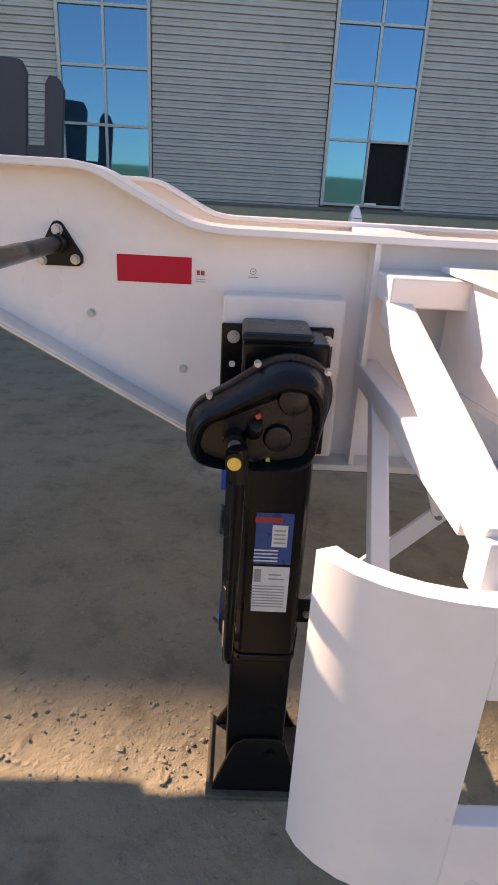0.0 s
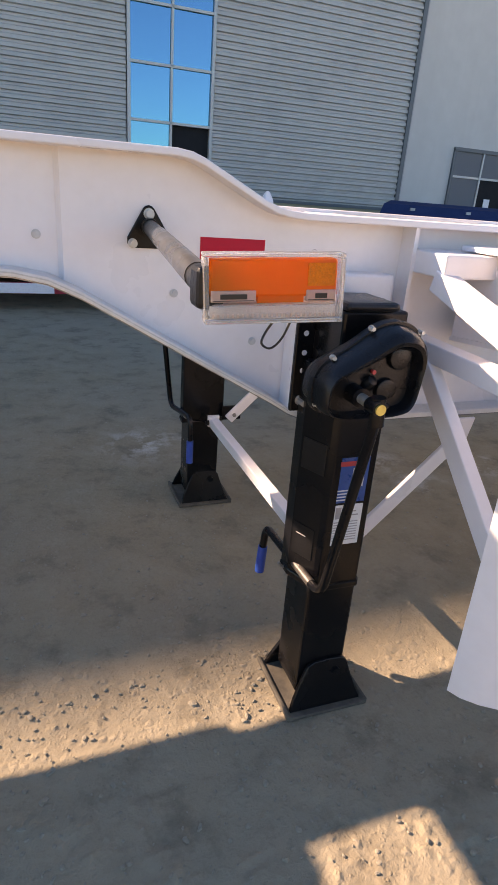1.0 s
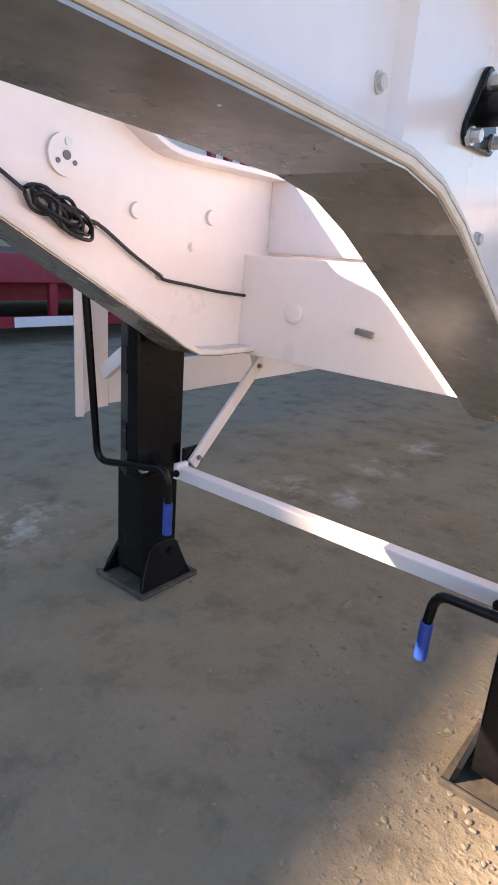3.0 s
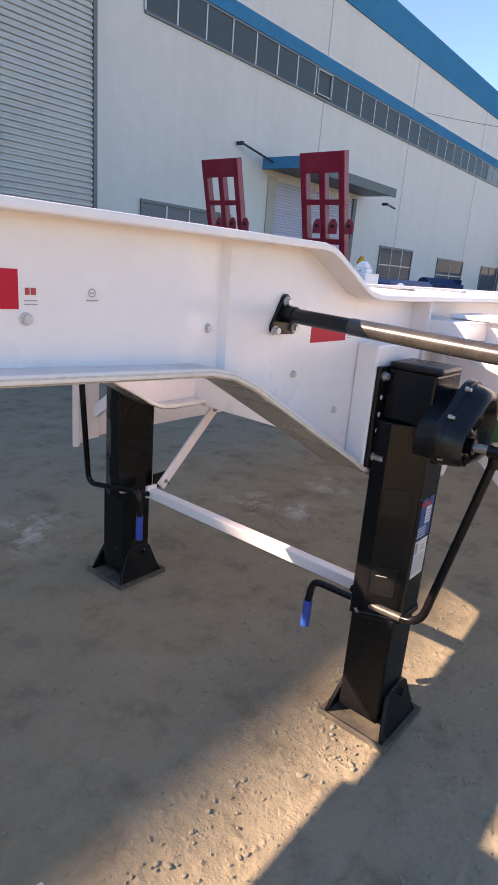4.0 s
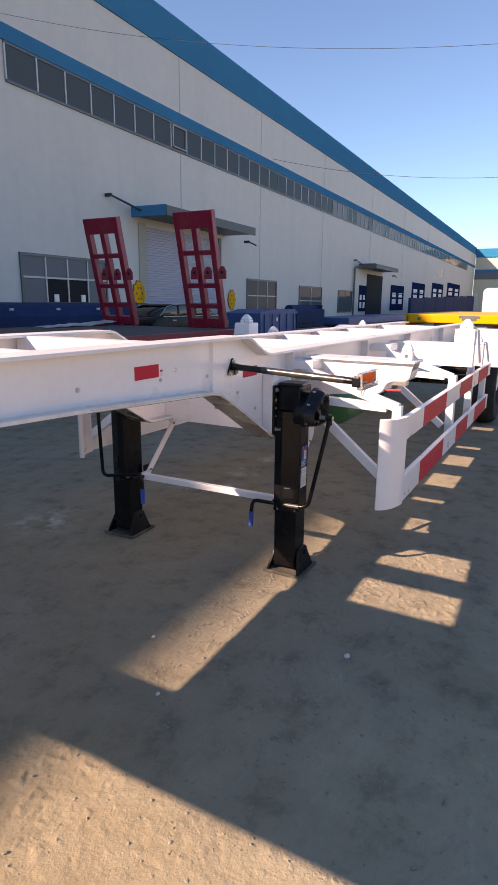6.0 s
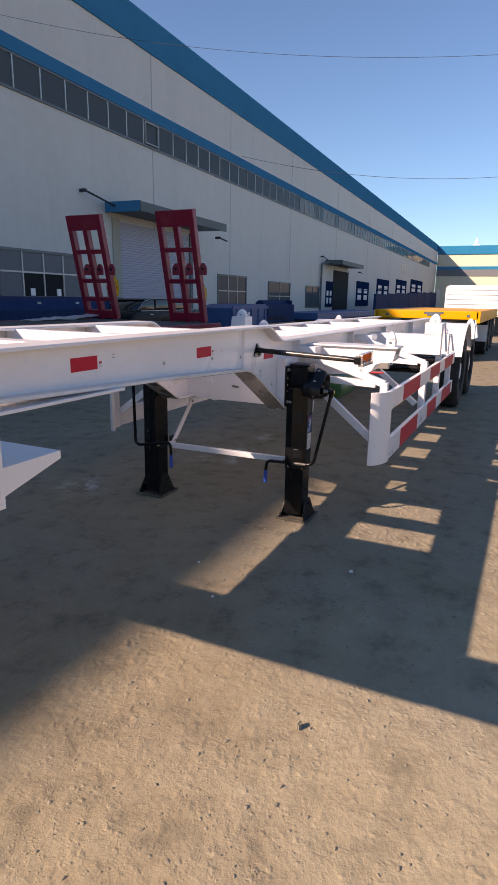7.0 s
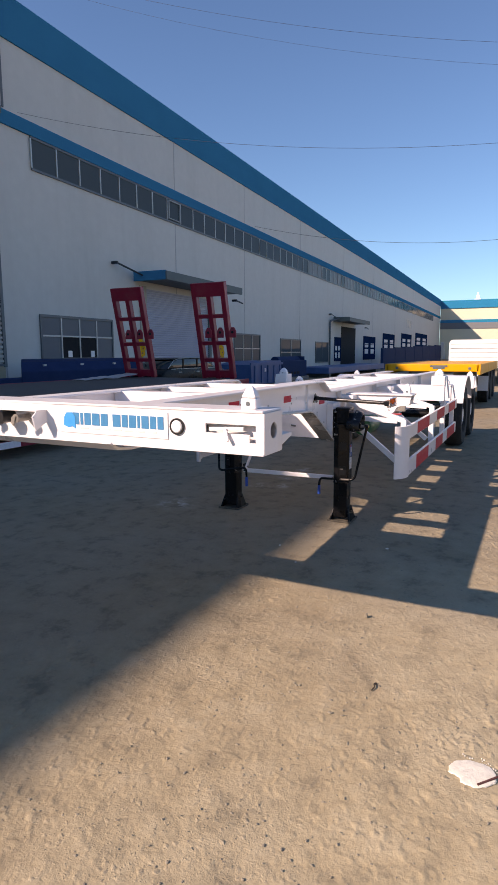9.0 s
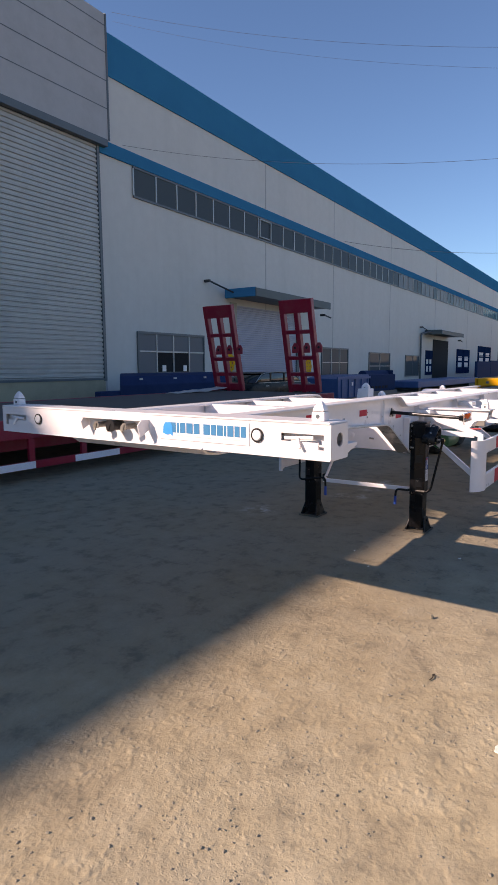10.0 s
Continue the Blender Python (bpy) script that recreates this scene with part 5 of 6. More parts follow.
marker = new("marker_lamp")
marker.parent = arm
marker["label"] = "amber and clear marker lamp"
lamp_piece("lamp_base", [(-0.066, 0.066, 0.012, 0.015, 1.106, 1.17)], LAMP_WHITE, "", 0.001)
lamp_piece("amber_lens", [(-0.063, 0.063, -0.006, 0.012, 1.128, 1.166)], AMBER, "orange ribbed lens", 0.003)
lamp_piece("amber_lens", [(-0.016, 0.03, -0.005, 0.012, 1.122, 1.130)], AMBER, "orange ribbed lens")
for c0, c1 in ((-0.062, -0.018), (0.032, 0.062)):
    inset = lamp_piece("lamp_inset", [(c0, c1, -0.0075, 0.0, 1.123, 1.135)], LAMP_INSET, "clear lamp inset", 0.001)
    lamp_piece("contact", [(c0 + 0.009, c1 - 0.009, -0.0083, -0.0075, 1.1265, 1.1315), (c0 + 0.002, c1 - 0.002, -0.008, -0.0075, 1.1245, 1.1252)], CABLE, "dark contact").parent = inset
lamp_piece("reflector_strip", [(-0.063, 0.066, 0.0, 0.012, 1.107, 1.12)], LAMP_WHITE, "clear ribbed strip")
lamp_piece("ribbed_strip", [(-0.062 + k * 0.0048, -0.0602 + k * 0.0048, -0.0155, -0.0141, 1.109, 1.1125) for k in range(26)], LAMP_INSET, "finely ribbed clear strip")
for spec in [(-0.069, 0.069, -0.014, 0.0125, 1.102, 1.1075), (-0.069, 0.069, -0.012, 0.0125, 1.168, 1.172), (-0.069, -0.064, -0.013, 0.0125, 1.1075, 1.168), (0.064, 0.069, -0.013, 0.0125, 1.1075, 1.168), (-0.064, 0.064, -0.014, -0.010, 1.1075, 1.121)]:
    lamp_piece("clear_rim", [spec], CLEAR, "clear plastic rim", 0.0015)
REFLEX = see_through(material("yellow_reflex", (0.95, 0.36, 0.01), 0.2, vary=0.35, scale=260, grain=500, bump=0.5, bump_scale=420, coat=0.4), (1.0, 0.45, 0.01), 0.5)
lamp_piece("reflex_field", [(0.033, 0.060, -0.0072, -0.0055, 1.139, 1.162)], REFLEX, "yellow reflex field")
bm = bmesh.new()
mid = (L0 + L1) / 2
tube(bm, smooth_path([mid + Vector((0.016, 0.02, 1.106)), mid + Vector((0.006, 0.025, 1.088)), mid + Vector((0.002, 0.025, 1.075)), mid + Vector((0.012, 0.022, 1.07)), mid + Vector((0.024, 0.02, 1.082)), mid + Vector((0.032, 0.015, 1.106))]), 0.0014, 6)
part("lamp_wire", bm, CABLE, arm, smooth=True)

# cable loop on the far beam
bm = bmesh.new()
yy = BEAM_Y - WEB - 0.012
rc = random.Random(7)
wound = [Vector((-0.475, yy, 1.185)), Vector((-0.395, yy, 1.13))]
for k in range(9):
    c = Vector((-0.275 + 0.010 * k, yy - 0.003 * (k % 4), 1.065 - 0.005 * k + rc.uniform(-0.004, 0.004)))
    ra, rb, ph = rc.uniform(0.034, 0.058), rc.uniform(0.012, 0.03), rc.uniform(0.3, 0.9)
    for a in np.linspace(math.pi, 3 * math.pi, 21)[:-1]:
        u, w = ra * math.cos(a), rb * math.sin(a)
        wound.append(c + Vector((u * math.cos(ph) + w * math.sin(ph), 0.006 * math.sin(3 * a + k), -u * math.sin(ph) + w * math.cos(ph))))
tube(bm, wound, 0.004, 7)
loop = part("cable_coil", bm, CABLE, trailer, "coiled black cable tied to the beam", smooth=True)
bm = bmesh.new()
tube(bm, smooth_path([(-0.205, yy, 1.037), (-0.146, yy, 1.03), (-0.055, yy, 0.975), (0.025, yy, 0.932), (0.045, yy, 0.92), (0.13, yy, 0.908), (0.23, yy, 0.894), (0.342, yy, 0.883)], 5), 0.0042, 8)
part("cable", bm, CABLE, trailer, "black cable along the beam", smooth=True)
for x, z in ((-0.146, 1.026), (0.034, 0.924)):
    bolt((x, yy + 0.012, z + 0.004), (0, -1, 0), trailer, 0.007, STEEL, "cable_clip", 0.012)


for x, z, r in ((-0.036, 1.068, 0.02), (0.204, 1.074, 0.02), (0.55, 0.85, 0.024), (1.02, 0.80, 0.03), (1.53, 0.80, 0.03)):
    bm = bmesh.new()
    rod(bm, (x, BEAM_Y - WEB - 0.008 - (0.006 if x > 0.28 else 0), z), (x, BEAM_Y, z), r * 0.85, 24, r)
    part("web_boss", bm, WHITE, far_beam, smooth=True)
bm = bmesh.new()
rod(bm, (-0.215, BEAM_Y - WEB - 0.008, 1.152), (-0.215, BEAM_Y, 1.152), 0.04, 32)
ringp = part("hose_plate", bm, WHITE, far_beam, "round white plate with three holes", smooth=True)
for dx, dz, r in ((0.0, 0.0, 0.009), (-0.02, -0.012, 0.005), (0.018, -0.012, 0.005), (0.004, 0.025, 0.008)):
    bm = bmesh.new()
    rod(bm, (-0.215 + dx, BEAM_Y - WEB - 0.010, 1.152 + dz), (-0.215 + dx, BEAM_Y - WEB - 0.007, 1.152 + dz), r, 14)
    part("plate_hole", bm, STEEL if dz > 0 else FRAME_DARK, ringp)
boxes("web_ledge", [(0.5, 3.0, BEAM_Y - WEB - 0.04, BEAM_Y - WEB, 1.02, 1.034)], WHITE, far_beam, "", 0.002)

# air tank and small gear under the frame
bm = bmesh.new()
rod(bm, (0.82, -0.55, 0.80), (1.22, -0.55, 0.80), 0.1, 24)
part("air_tank", bm, GREEN, trailer, "green air tank", 0.03, True)
boxes("valve_bracket", [(1.2, 1.26, -0.9, -0.75, 0.93, 0.99), (1.3, 1.34, -0.82, -0.66, 0.9, 1.02)], DULL_STEEL, trailer)
bm = bmesh.new()
tube(bm, [(1.15, -0.88, 0.905), (1.15, -0.77, 0.9)], 0.008)
part("red_lever", bm, PRINT_RED, trailer, "red lever", smooth=True)

# ---- red low-bed trailer with raised ramps ----
red = thing("lowbed_trailer", "dark red low-bed trailer with two raised loading ramps", "trailer")
RY0, RY1, RX0, RX1 = 4.85, 8.94, -9.0, 9.25
boxes("deck", [(RX0, RX1, RY0 + 0.05, RY1 - 0.05, 0.84, 0.87)], DECK, red, "dark worn deck")
for y in (RY0, RY1 - 0.08):
    boxes("side_beam", [(RX0, RX1, y, y + 0.08, 0.60, 0.88)], RED_PAINT, red, "red side beam", 0.01)
boxes("chassis", [(RX0, RX1, RY0 + 0.5, RY1 - 0.5, 0.38, 0.8)], RED_PAINT, red)
x = RX0 + 0.3
while x < RX1:
    boxes("post", [(x, x + 0.09, RY0 + 0.01, RY0 + 0.06, 0.265, 0.6)], RED_PAINT, red)
    x += 0.93
rail = boxes("guard_rail", [(RX0, RX1, RY0, RY0 + 0.05, 0.165, 0.275)], RED_PAINT, red, "red guard rail with white stripes", 0.004)
x = RX0 - 0.143 + 1.6
while x < RX1 - 1:
    boxes("white_stripe", [(x, x + 0.9, RY0 - 0.003, RY0, 0.169, 0.271)], WHITE_TAPE, rail)
    x += 1.6
for x in (6.0, 7.2, 8.3):
    for y in (RY0 + 0.25, RY1 - 0.25):
        bm = bmesh.new()
        rod(bm, (x, y - 0.15, 0.4), (x, y + 0.15, 0.4), 0.4, 24)
        part("tyre", bm, RUBBER, red, "black tyre", smooth=True)


def ramp(y0, y1):
    r = new("loading_ramp")
    r.parent = red
    r["label"] = "raised dark red ladder ramp"
    a, b = Vector((9.29, 0, 0.88)), Vector((8.7, 0, 3.39))

    def at(y, f, out=0.0):
        p = a.lerp(b, f)
        return Vector((p.x - out, y, p.z))
    up = (1, 0, 0.2)
    for y in (y0 + 0.07, (y0 + y1) / 2, y1 - 0.07):
        bars("ramp_beam", at(y, 0), at(y, 0.9 if y0 + 0.1 < y < y1 - 0.1 else 1.0), 0.13, 0.16, RED_PAINT, r, up=up, bevel=0.01)
    for f in (0.05, 0.2, 0.38, 0.66):
        bars("ramp_rung", at(y0, f), at(y1, f), 0.1 if f > 0.1 else 0.2, 0.13, RED_PAINT, r, up=(1, 0, 0.2), bevel=0.008)
    bars("ramp_lip", at(y0, 0.93), at(y1, 0.93), 0.36, 0.15, RED_PAINT, r, up=(1, 0, 0.2), bevel=0.01)
    for y in (y0 + 0.25, y1 - 0.4, y0 - 0.12):
        p = at(y, 0.48)
        bm = bmesh.new()
        prism(bm, [(y - 0.1, p.z - 0.12), (y + 0.1, p.z - 0.12), (y + 0.1, p.z + 0.05), (y + 0.04, p.z + 0.15), (y - 0.04, p.z + 0.15), (y - 0.1, p.z + 0.05)], "x", p.x - 0.13, p.x - 0.09)
        lug = part("lug", bm, RED_PAINT, r, bevel=0.01)
        bm = bmesh.new()
        rod(bm, (p.x - 0.14, y, p.z + 0.02), (p.x - 0.12, y, p.z + 0.02), 0.035, 16)
        part("lug_hole", bm, DARK_VOID, lug)


ramp(7.89, 8.94)
ramp(5.27, 6.28)
for x, z in ((18.37, 1.8), (26.92, 1.6)):
    d = thing("wall_ornament", "round yellow ornament hanging beside the roller door", "ornament", "ornaments by the door")
    bm = bmesh.new()
    prism(bm, [(x + 0.4 * math.cos(a) * (1 + 0.08 * math.cos(10 * a)), z + 0.5 * math.sin(a) * (1 + 0.08 * math.cos(10 * a))) for a in np.linspace(0, 2 * math.pi, 61)[:-1]], "y", WALL_Y - 0.05, WALL_Y - 0.015)
    part("disc", bm, GOLD, d, "yellow disc")
    bm = bmesh.new()
    prism(bm, [(x + 0.45 * math.cos(a) * (1 + 0.07 * math.cos(10 * a)), z + 0.55 * math.sin(a) * (1 + 0.07 * math.cos(10 * a))) for a in np.linspace(0, 2 * math.pi, 61)[:-1]], "y", WALL_Y - 0.035, WALL_Y - 0.012)
    part("rim", bm, PRINT_RED, d, "dull red scalloped rim")
    d.matrix_basis = turn
    for a in range(6):
        bm = bmesh.new()
        c, q = math.cos(a * math.pi / 3), math.sin(a * math.pi / 3)
        rod(bm, (x + 0.2 * c, WALL_Y - 0.056, z + 0.26 * q), (x + 0.2 * c, WALL_Y - 0.048, z + 0.26 * q), 0.05, 12)
        part("cutout", bm, PRINT_RED, d)


# ---- dark trailer with upright ramps by the sliding doors ----
dark = thing("dark_trailer", "dark grey trailer with two upright ramps by the doors", "trailer")
DARK_PAINT = material("dark_grey_paint", (0.055, 0.055, 0.07), 0.5, vary=0.2, scale=3, dirt=(0.1, 0.1, 0.1), dirt_amount=0.3, dirt_scale=2)
boxes("deck", [(-9.5, -3.6, 11.3, 12.6, 0.55, 0.85)], DARK_PAINT, dark, bevel=0.02)
for x in (-8.5, -7.3):
    for y in (11.35, 12.3):
        bm = bmesh.new()
        rod(bm, (x, y, 0.4), (x, y + 0.25, 0.4), 0.4, 20)
        part("tyre", bm, RUBBER, dark, "black tyre", smooth=True)
for spec in [(-4.6, -4.4, 11.4, 12.5, 0.0, 0.55), (-6.2, -6.0, 11.4, 12.5, 0.0, 0.55)]:
    boxes("support", [spec], DARK_PAINT, dark)
for x0, z1 in ((-5.2, 3.55), (-4.1, 3.27)):
    w = 0.75 if z1 > 3.4 else 0.35
    solid("ramp", [(x0, 0.85), (x0 + w, 0.85), (x0 + w + 0.22, z1 - 0.2), (x0 + w + 0.12, z1), (x0 + 0.3, z1 + 0.05), (x0 + 0.2, z1 - 0.1)], "y", 11.6, 11.75, DARK_PAINT, dark, "dark upright ramp", 0.03)
boxes("cross_bar", [(-4.5, -3.95, 11.62, 11.73, 1.7, 2.08)], DARK_PAINT, dark)


# ---- things along the factory wall ----
tank = thing("steel_tank_body", "dark blue rounded steel tank body lying by the wall", "tank")
bm = bmesh.new()
prism(bm, [(11.0, 0.35), (13.2, 0.35), (13.2, 1.05), (12.9, 1.32), (12.4, 1.4), (11.8, 1.4), (11.3, 1.32), (11.0, 1.05)], "x", 7.16, 14.6)
for v in bm.verts:
    if v.co.x < 8:
        v.co.x += (v.co.y - 11.0) * 0.95
part("shell", bm, NAVY, tank, bevel=0.03)
boxes("skid", [(6.42, 7.9, 11.03, 11.3, 0.3, 0.89)], NAVY, tank, bevel=0.03)
boxes("support", [(9, 9.3, 11.1, 13.1, 0, 0.36)], NAVY, tank)
boxes("support", [(14, 14.3, 11.1, 13.1, 0, 0.36)], NAVY, tank)
for x in (8.0, 9.6, 11.2, 12.9):
    boxes("clip", [(x, x + 0.12, 10.98, 11.02, 1.2, 1.26)], FRAME_ALU, tank)


def crumpled_sheet(x0, y0, long, wide, lift, seed):
    """A bent offcut of sheet metal, thin but with real folds."""
    rnd = random.Random(seed)
    bm = bmesh.new()
    rows = []
    for i in range(8):
        u = i / 7
        z = 0.872 + lift * u * u + rnd.uniform(0, 0.025)
        rows.append([bm.verts.new((x0 + long * u + rnd.uniform(-0.04, 0.04), y0 + wide * v, z + dz + rnd.uniform(0, 0.03) * v)) for v, dz in ((0, 0), (0.5, 0), (1, 0), (1, 0.006), (0.5, 0.006), (0, 0.006))])
    for a, b in zip(rows, rows[1:]):
        for k in range(6):
            bm.faces.new((a[k], a[(k + 1) % 6], b[(k + 1) % 6], b[k]))
    bm.faces.new(rows[0][::-1])
    bm.faces.new(rows[-1])
    tagged(part("sheet_offcut", bm, OFFCUT), "pale bent sheet offcut lying on the deck", "sheet", "sheet offcuts")


OFFCUT = material("pale_sheet_offcut", (0.5, 0.46, 0.46), 0.6, vary=0.2, scale=6)
crumpled_sheet(6.7, 8.3, 1.3, 0.4, 0.05, 3)
crumpled_sheet(7.7, 8.35, 1.35, 0.45, 0.09, 5)
CAR_GLASS = glass_material("dark_car_glass", (0.012, 0.016, 0.018), 0.05)


def car():
    c = thing("parked_car", "black estate car parked behind the ramps", "car")
    body = [(12.3, 0.45), (12.25, 0.8), (12.5, 0.95), (13.0, 1.0), (16.4, 1.02), (16.9, 0.9), (17.0, 0.5), (16.8, 0.3), (12.5, 0.3)]
    solid("body", body, "y", 9.7, 11.3, CAR_PAINT, c, bevel=0.06, smooth=True)
    solid("cabin", [(12.75, 0.98), (13.15, 1.28), (13.5, 1.36), (15.1, 1.36), (15.7, 1.25), (16.2, 1.0)], "y", 9.82, 11.18, CAR_GLASS, c, bevel=0.05, smooth=True)
    solid("roof", [(13.2, 1.34), (13.5, 1.385), (15.1, 1.385), (15.6, 1.3), (15.1, 1.36), (13.5, 1.36)], "y", 9.84, 11.16, CAR_PAINT, c)
    arc = [(12.78, 1.02), (13.15, 1.3), (13.5, 1.375), (14.3, 1.395), (15.1, 1.375), (15.7, 1.265), (16.2, 1.02)]
    bm = bmesh.new()
    tube(bm, [Vector((px, 9.815, pz)) for px, pz in arc], 0.012, 8)
    part("window_trim", bm, FRAME_ALU, c, "thin bright window trim", smooth=True)
    boxes("belt_trim", [(12.8, 16.15, 9.685, 9.7, 0.985, 1.01)], FRAME_ALU, c, "thin bright window trim")
    for px in (13.75, 14.75):
        boxes("pillar", [(px, px + 0.09, 9.806, 9.825, 1.0, 1.36)], CAR_PAINT, c)
    for px in (13.3, 14.55):
        boxes("door_handle", [(px, px + 0.2, 9.68, 9.7, 0.86, 0.89)], FRAME_ALU, c)
    for x in (13.1, 16.1):
        for y in (9.72, 11.1):
            bm = bmesh.new()
            rod(bm, (x, y, 0.32), (x, y + 0.2, 0.32), 0.32, 24)
            part("wheel", bm, RUBBER, c, smooth=True)


car()
bin1 = thing("blue_skip", "blue steel skip with sloped ends", "skip")
solid("shell", [(20.9, 0.0), (20.8, 1.0), (22.0, 1.16), (24.6, 1.16), (24.7, 0.0)], "y", 10.4, 12.2, BIN_BLUE, bin1, bevel=0.03)
boxes("rim", [(20.75, 24.75, 10.36, 10.42, 0.95, 1.08)], BIN_BLUE, bin1)
boxes("plate", [(22.4, 22.55, 10.37, 10.4, 0.62, 0.8)], WHITE_TAPE, bin1)
for k in range(5):
    boxes("stiffener", [(21.2 + k * 0.78, 21.3 + k * 0.78, 10.35, 10.4, 0.05, 0.95)], BIN_BLUE, bin1)
bin2 = thing("machine_box", "dark blue machine housing with pipes", "machine")
boxes("housing", [(25.0, 28.8, 10.5, 12.2, 0.2, 1.14)], NAVY, bin2, bevel=0.05)
boxes("base", [(24.9, 28.9, 10.4, 12.3, 0.0, 0.2)], FRAME_DARK, bin2)
for k in range(5):
    boxes("slot", [(25.2 + k * 0.5, 25.55 + k * 0.5, 10.485, 10.5, 0.36, 0.5)], DARK_VOID, bin2, "dark open slot")
bm = bmesh.new()
rod(bm, (25.3, 11.1, 1.1), (28.6, 11.1, 1.1), 0.26, 20)
part("roller", bm, NAVY, bin2, "dark blue steel drum", smooth=True)
boxes("end_plate", [(28.6, 28.68, 10.6, 11.6, 1.0, 1.36)], NAVY, bin2, bevel=0.02)
flat = thing("flat_body", "low dark blue flat steel body", "trailer body")
boxes("deck", [(30.3, 45.0, 9.6, 12.0, 0.25, 0.66)], BIN_BLUE, flat, bevel=0.04)
for spec in [(31, 31.4, 9.8, 11.8, 0, 0.25), (43, 43.4, 9.8, 11.8, 0, 0.25)]:
    boxes("support", [spec], FRAME_DARK, flat)
cont = thing("blue_side_walls", "row of dark blue trailer side walls leaning upright", "side wall")
for i in range(7):
    x = 50.5 + i * 5.2
    boxes("side_wall", [(x, x + 5.1, 11.0, 11.25, 0.0, 2.0 + 0.1 * i)], NAVY, cont, bevel=0.03)
bm = bmesh.new()
for x in (84.0, 85.2, 86.4):
    bar(bm, (x + 1.5, 10.6, 0.6), (x, 10.6, 3.0), 0.12, 0.08)
part("ladder_rail", bm, WHITE, cont, "white slanting rails")

# ---- yellow trailer and white lorry body behind ----
yel = thing("yellow_flatbed", "yellow flatbed trailer parked behind", "trailer")
boxes("headboard", [(11.5, 11.62, -0.75, 1.68, 1.05, 1.25)], YELLOW, yel, "yellow front beam", 0.02)
boxes("deck", [(11.62, 18.6, -0.75, 1.68, 1.15, 1.24)], YELLOW, yel)
for y in (-0.78, 1.63):
    boxes("side_rail", [(11.5, 18.6, y, y + 0.08, 0.98, 1.25)], YELLOW, yel)
for spec in [(11.49, 11.5, 0.05, 0.5, 1.17, 1.22), (11.49, 11.5, 0.12, 0.43, 1.12, 1.17), (11.49, 11.5, 1.35, 1.42, 1.11, 1.17), (11.49, 11.5, -0.55, -0.48, 1.11, 1.17)]:
    boxes("mark", [spec], FRAME_DARK, yel, "dark worn mark")
boxes("chassis", [(11.6, 18.6, -0.1, 1.0, 0.6, 1.1)], FRAME_DARK, yel)
for x in (15.0, 16.3, 17.6):
    for y in (-0.75, 1.4):
        bm = bmesh.new()
        rod(bm, (x, y, 0.5), (x, y + 0.28, 0.5), 0.5, 24)
        part("tyre", bm, RUBBER, yel, "black tyre", smooth=True)
for spec in [(13.4, 13.56, -0.5, -0.34, 0.0, 1.0), (13.4, 13.56, 1.25, 1.41, 0.0, 1.0)]:
    boxes("leg", [spec], FRAME_DARK, yel)
boxes("mud_flap", [(14.2, 14.25, -0.8, -0.5, 0.4, 0.85)], WHITE_TAPE, yel, "white flap")
lor = thing("panel_sided_trailer", "white panel-sided cargo trailer", "trailer")
prof = [(1.66, 0.95), (1.66, 1.98), (1.6, 2.1), (1.5, 2.14), (-0.95, 2.14), (-0.95, 0.95)]
solid("front_wall", prof, "x", 24.0, 24.1, TRUCK_WHITE, lor)
for z in (1.15, 1.35, 1.55, 1.75, 1.95):
    boxes("wall_rib", [(23.97, 24.0, -0.93, 1.62, z, z + 0.05)], TRUCK_WHITE, lor)
boxes("side_wall", [(24.1, 36, -0.95, -0.87, 0.95, 2.05)], TRUCK_WHITE, lor)
boxes("side_wall", [(24.1, 36, 1.58, 1.66, 0.95, 2.05)], TRUCK_WHITE, lor)
boxes("deck", [(24.1, 36, -0.95, 1.66, 0.85, 0.95)], TRUCK_WHITE, lor)
boxes("chassis", [(23.9, 36, 0.0, 0.8, 0.5, 0.9)], TRUCK_WHITE, lor)
for x in (31.0, 32.3, 33.6):
    for y in (-0.9, 1.35):
        bm = bmesh.new()
        rod(bm, (x, y, 0.5), (x, y + 0.28, 0.5), 0.5, 24)
        part("tyre", bm, RUBBER, lor, "black tyre", smooth=True)
for spec in [(26.4, 26.56, -0.5, -0.34, 0.0, 0.95), (26.4, 26.56, 1.1, 1.26, 0.0, 0.95)]:
    boxes("leg", [spec], FRAME_DARK, lor)

# ---- overhead wires ----
def wire(name, p, q, sag, r=0.012):
    p, q = Vector(p), Vector(q)
    bm = bmesh.new()
    tube(bm, [p.lerp(q, k / 40) - Vector((0, 0, sag * 4 * (k / 40) * (1 - k / 40))) for k in range(41)], r, 6)
    tagged(part(name, bm, WIRE, smooth=True), "thin black overhead wire across the yard", "wire", "overhead wires", "structure")


wire("overhead_wire", (11.2, 14.78, 9.9), (18.9, -16.0, 9.9), 2.15, 0.005)
wire("overhead_wire", (10.8, 14.68, 14.3), (24.8, -32.0, 14.3), 4.14, 0.004)
wire("overhead_wire", (10.8, 14.68, 14.0), (24.8, -32.0, 14.0), 4.5, 0.003)
wire("overhead_wire", (30.5, 14.78, 9.6), (36.5, -9.2, 9.6), 1.47, 0.01)


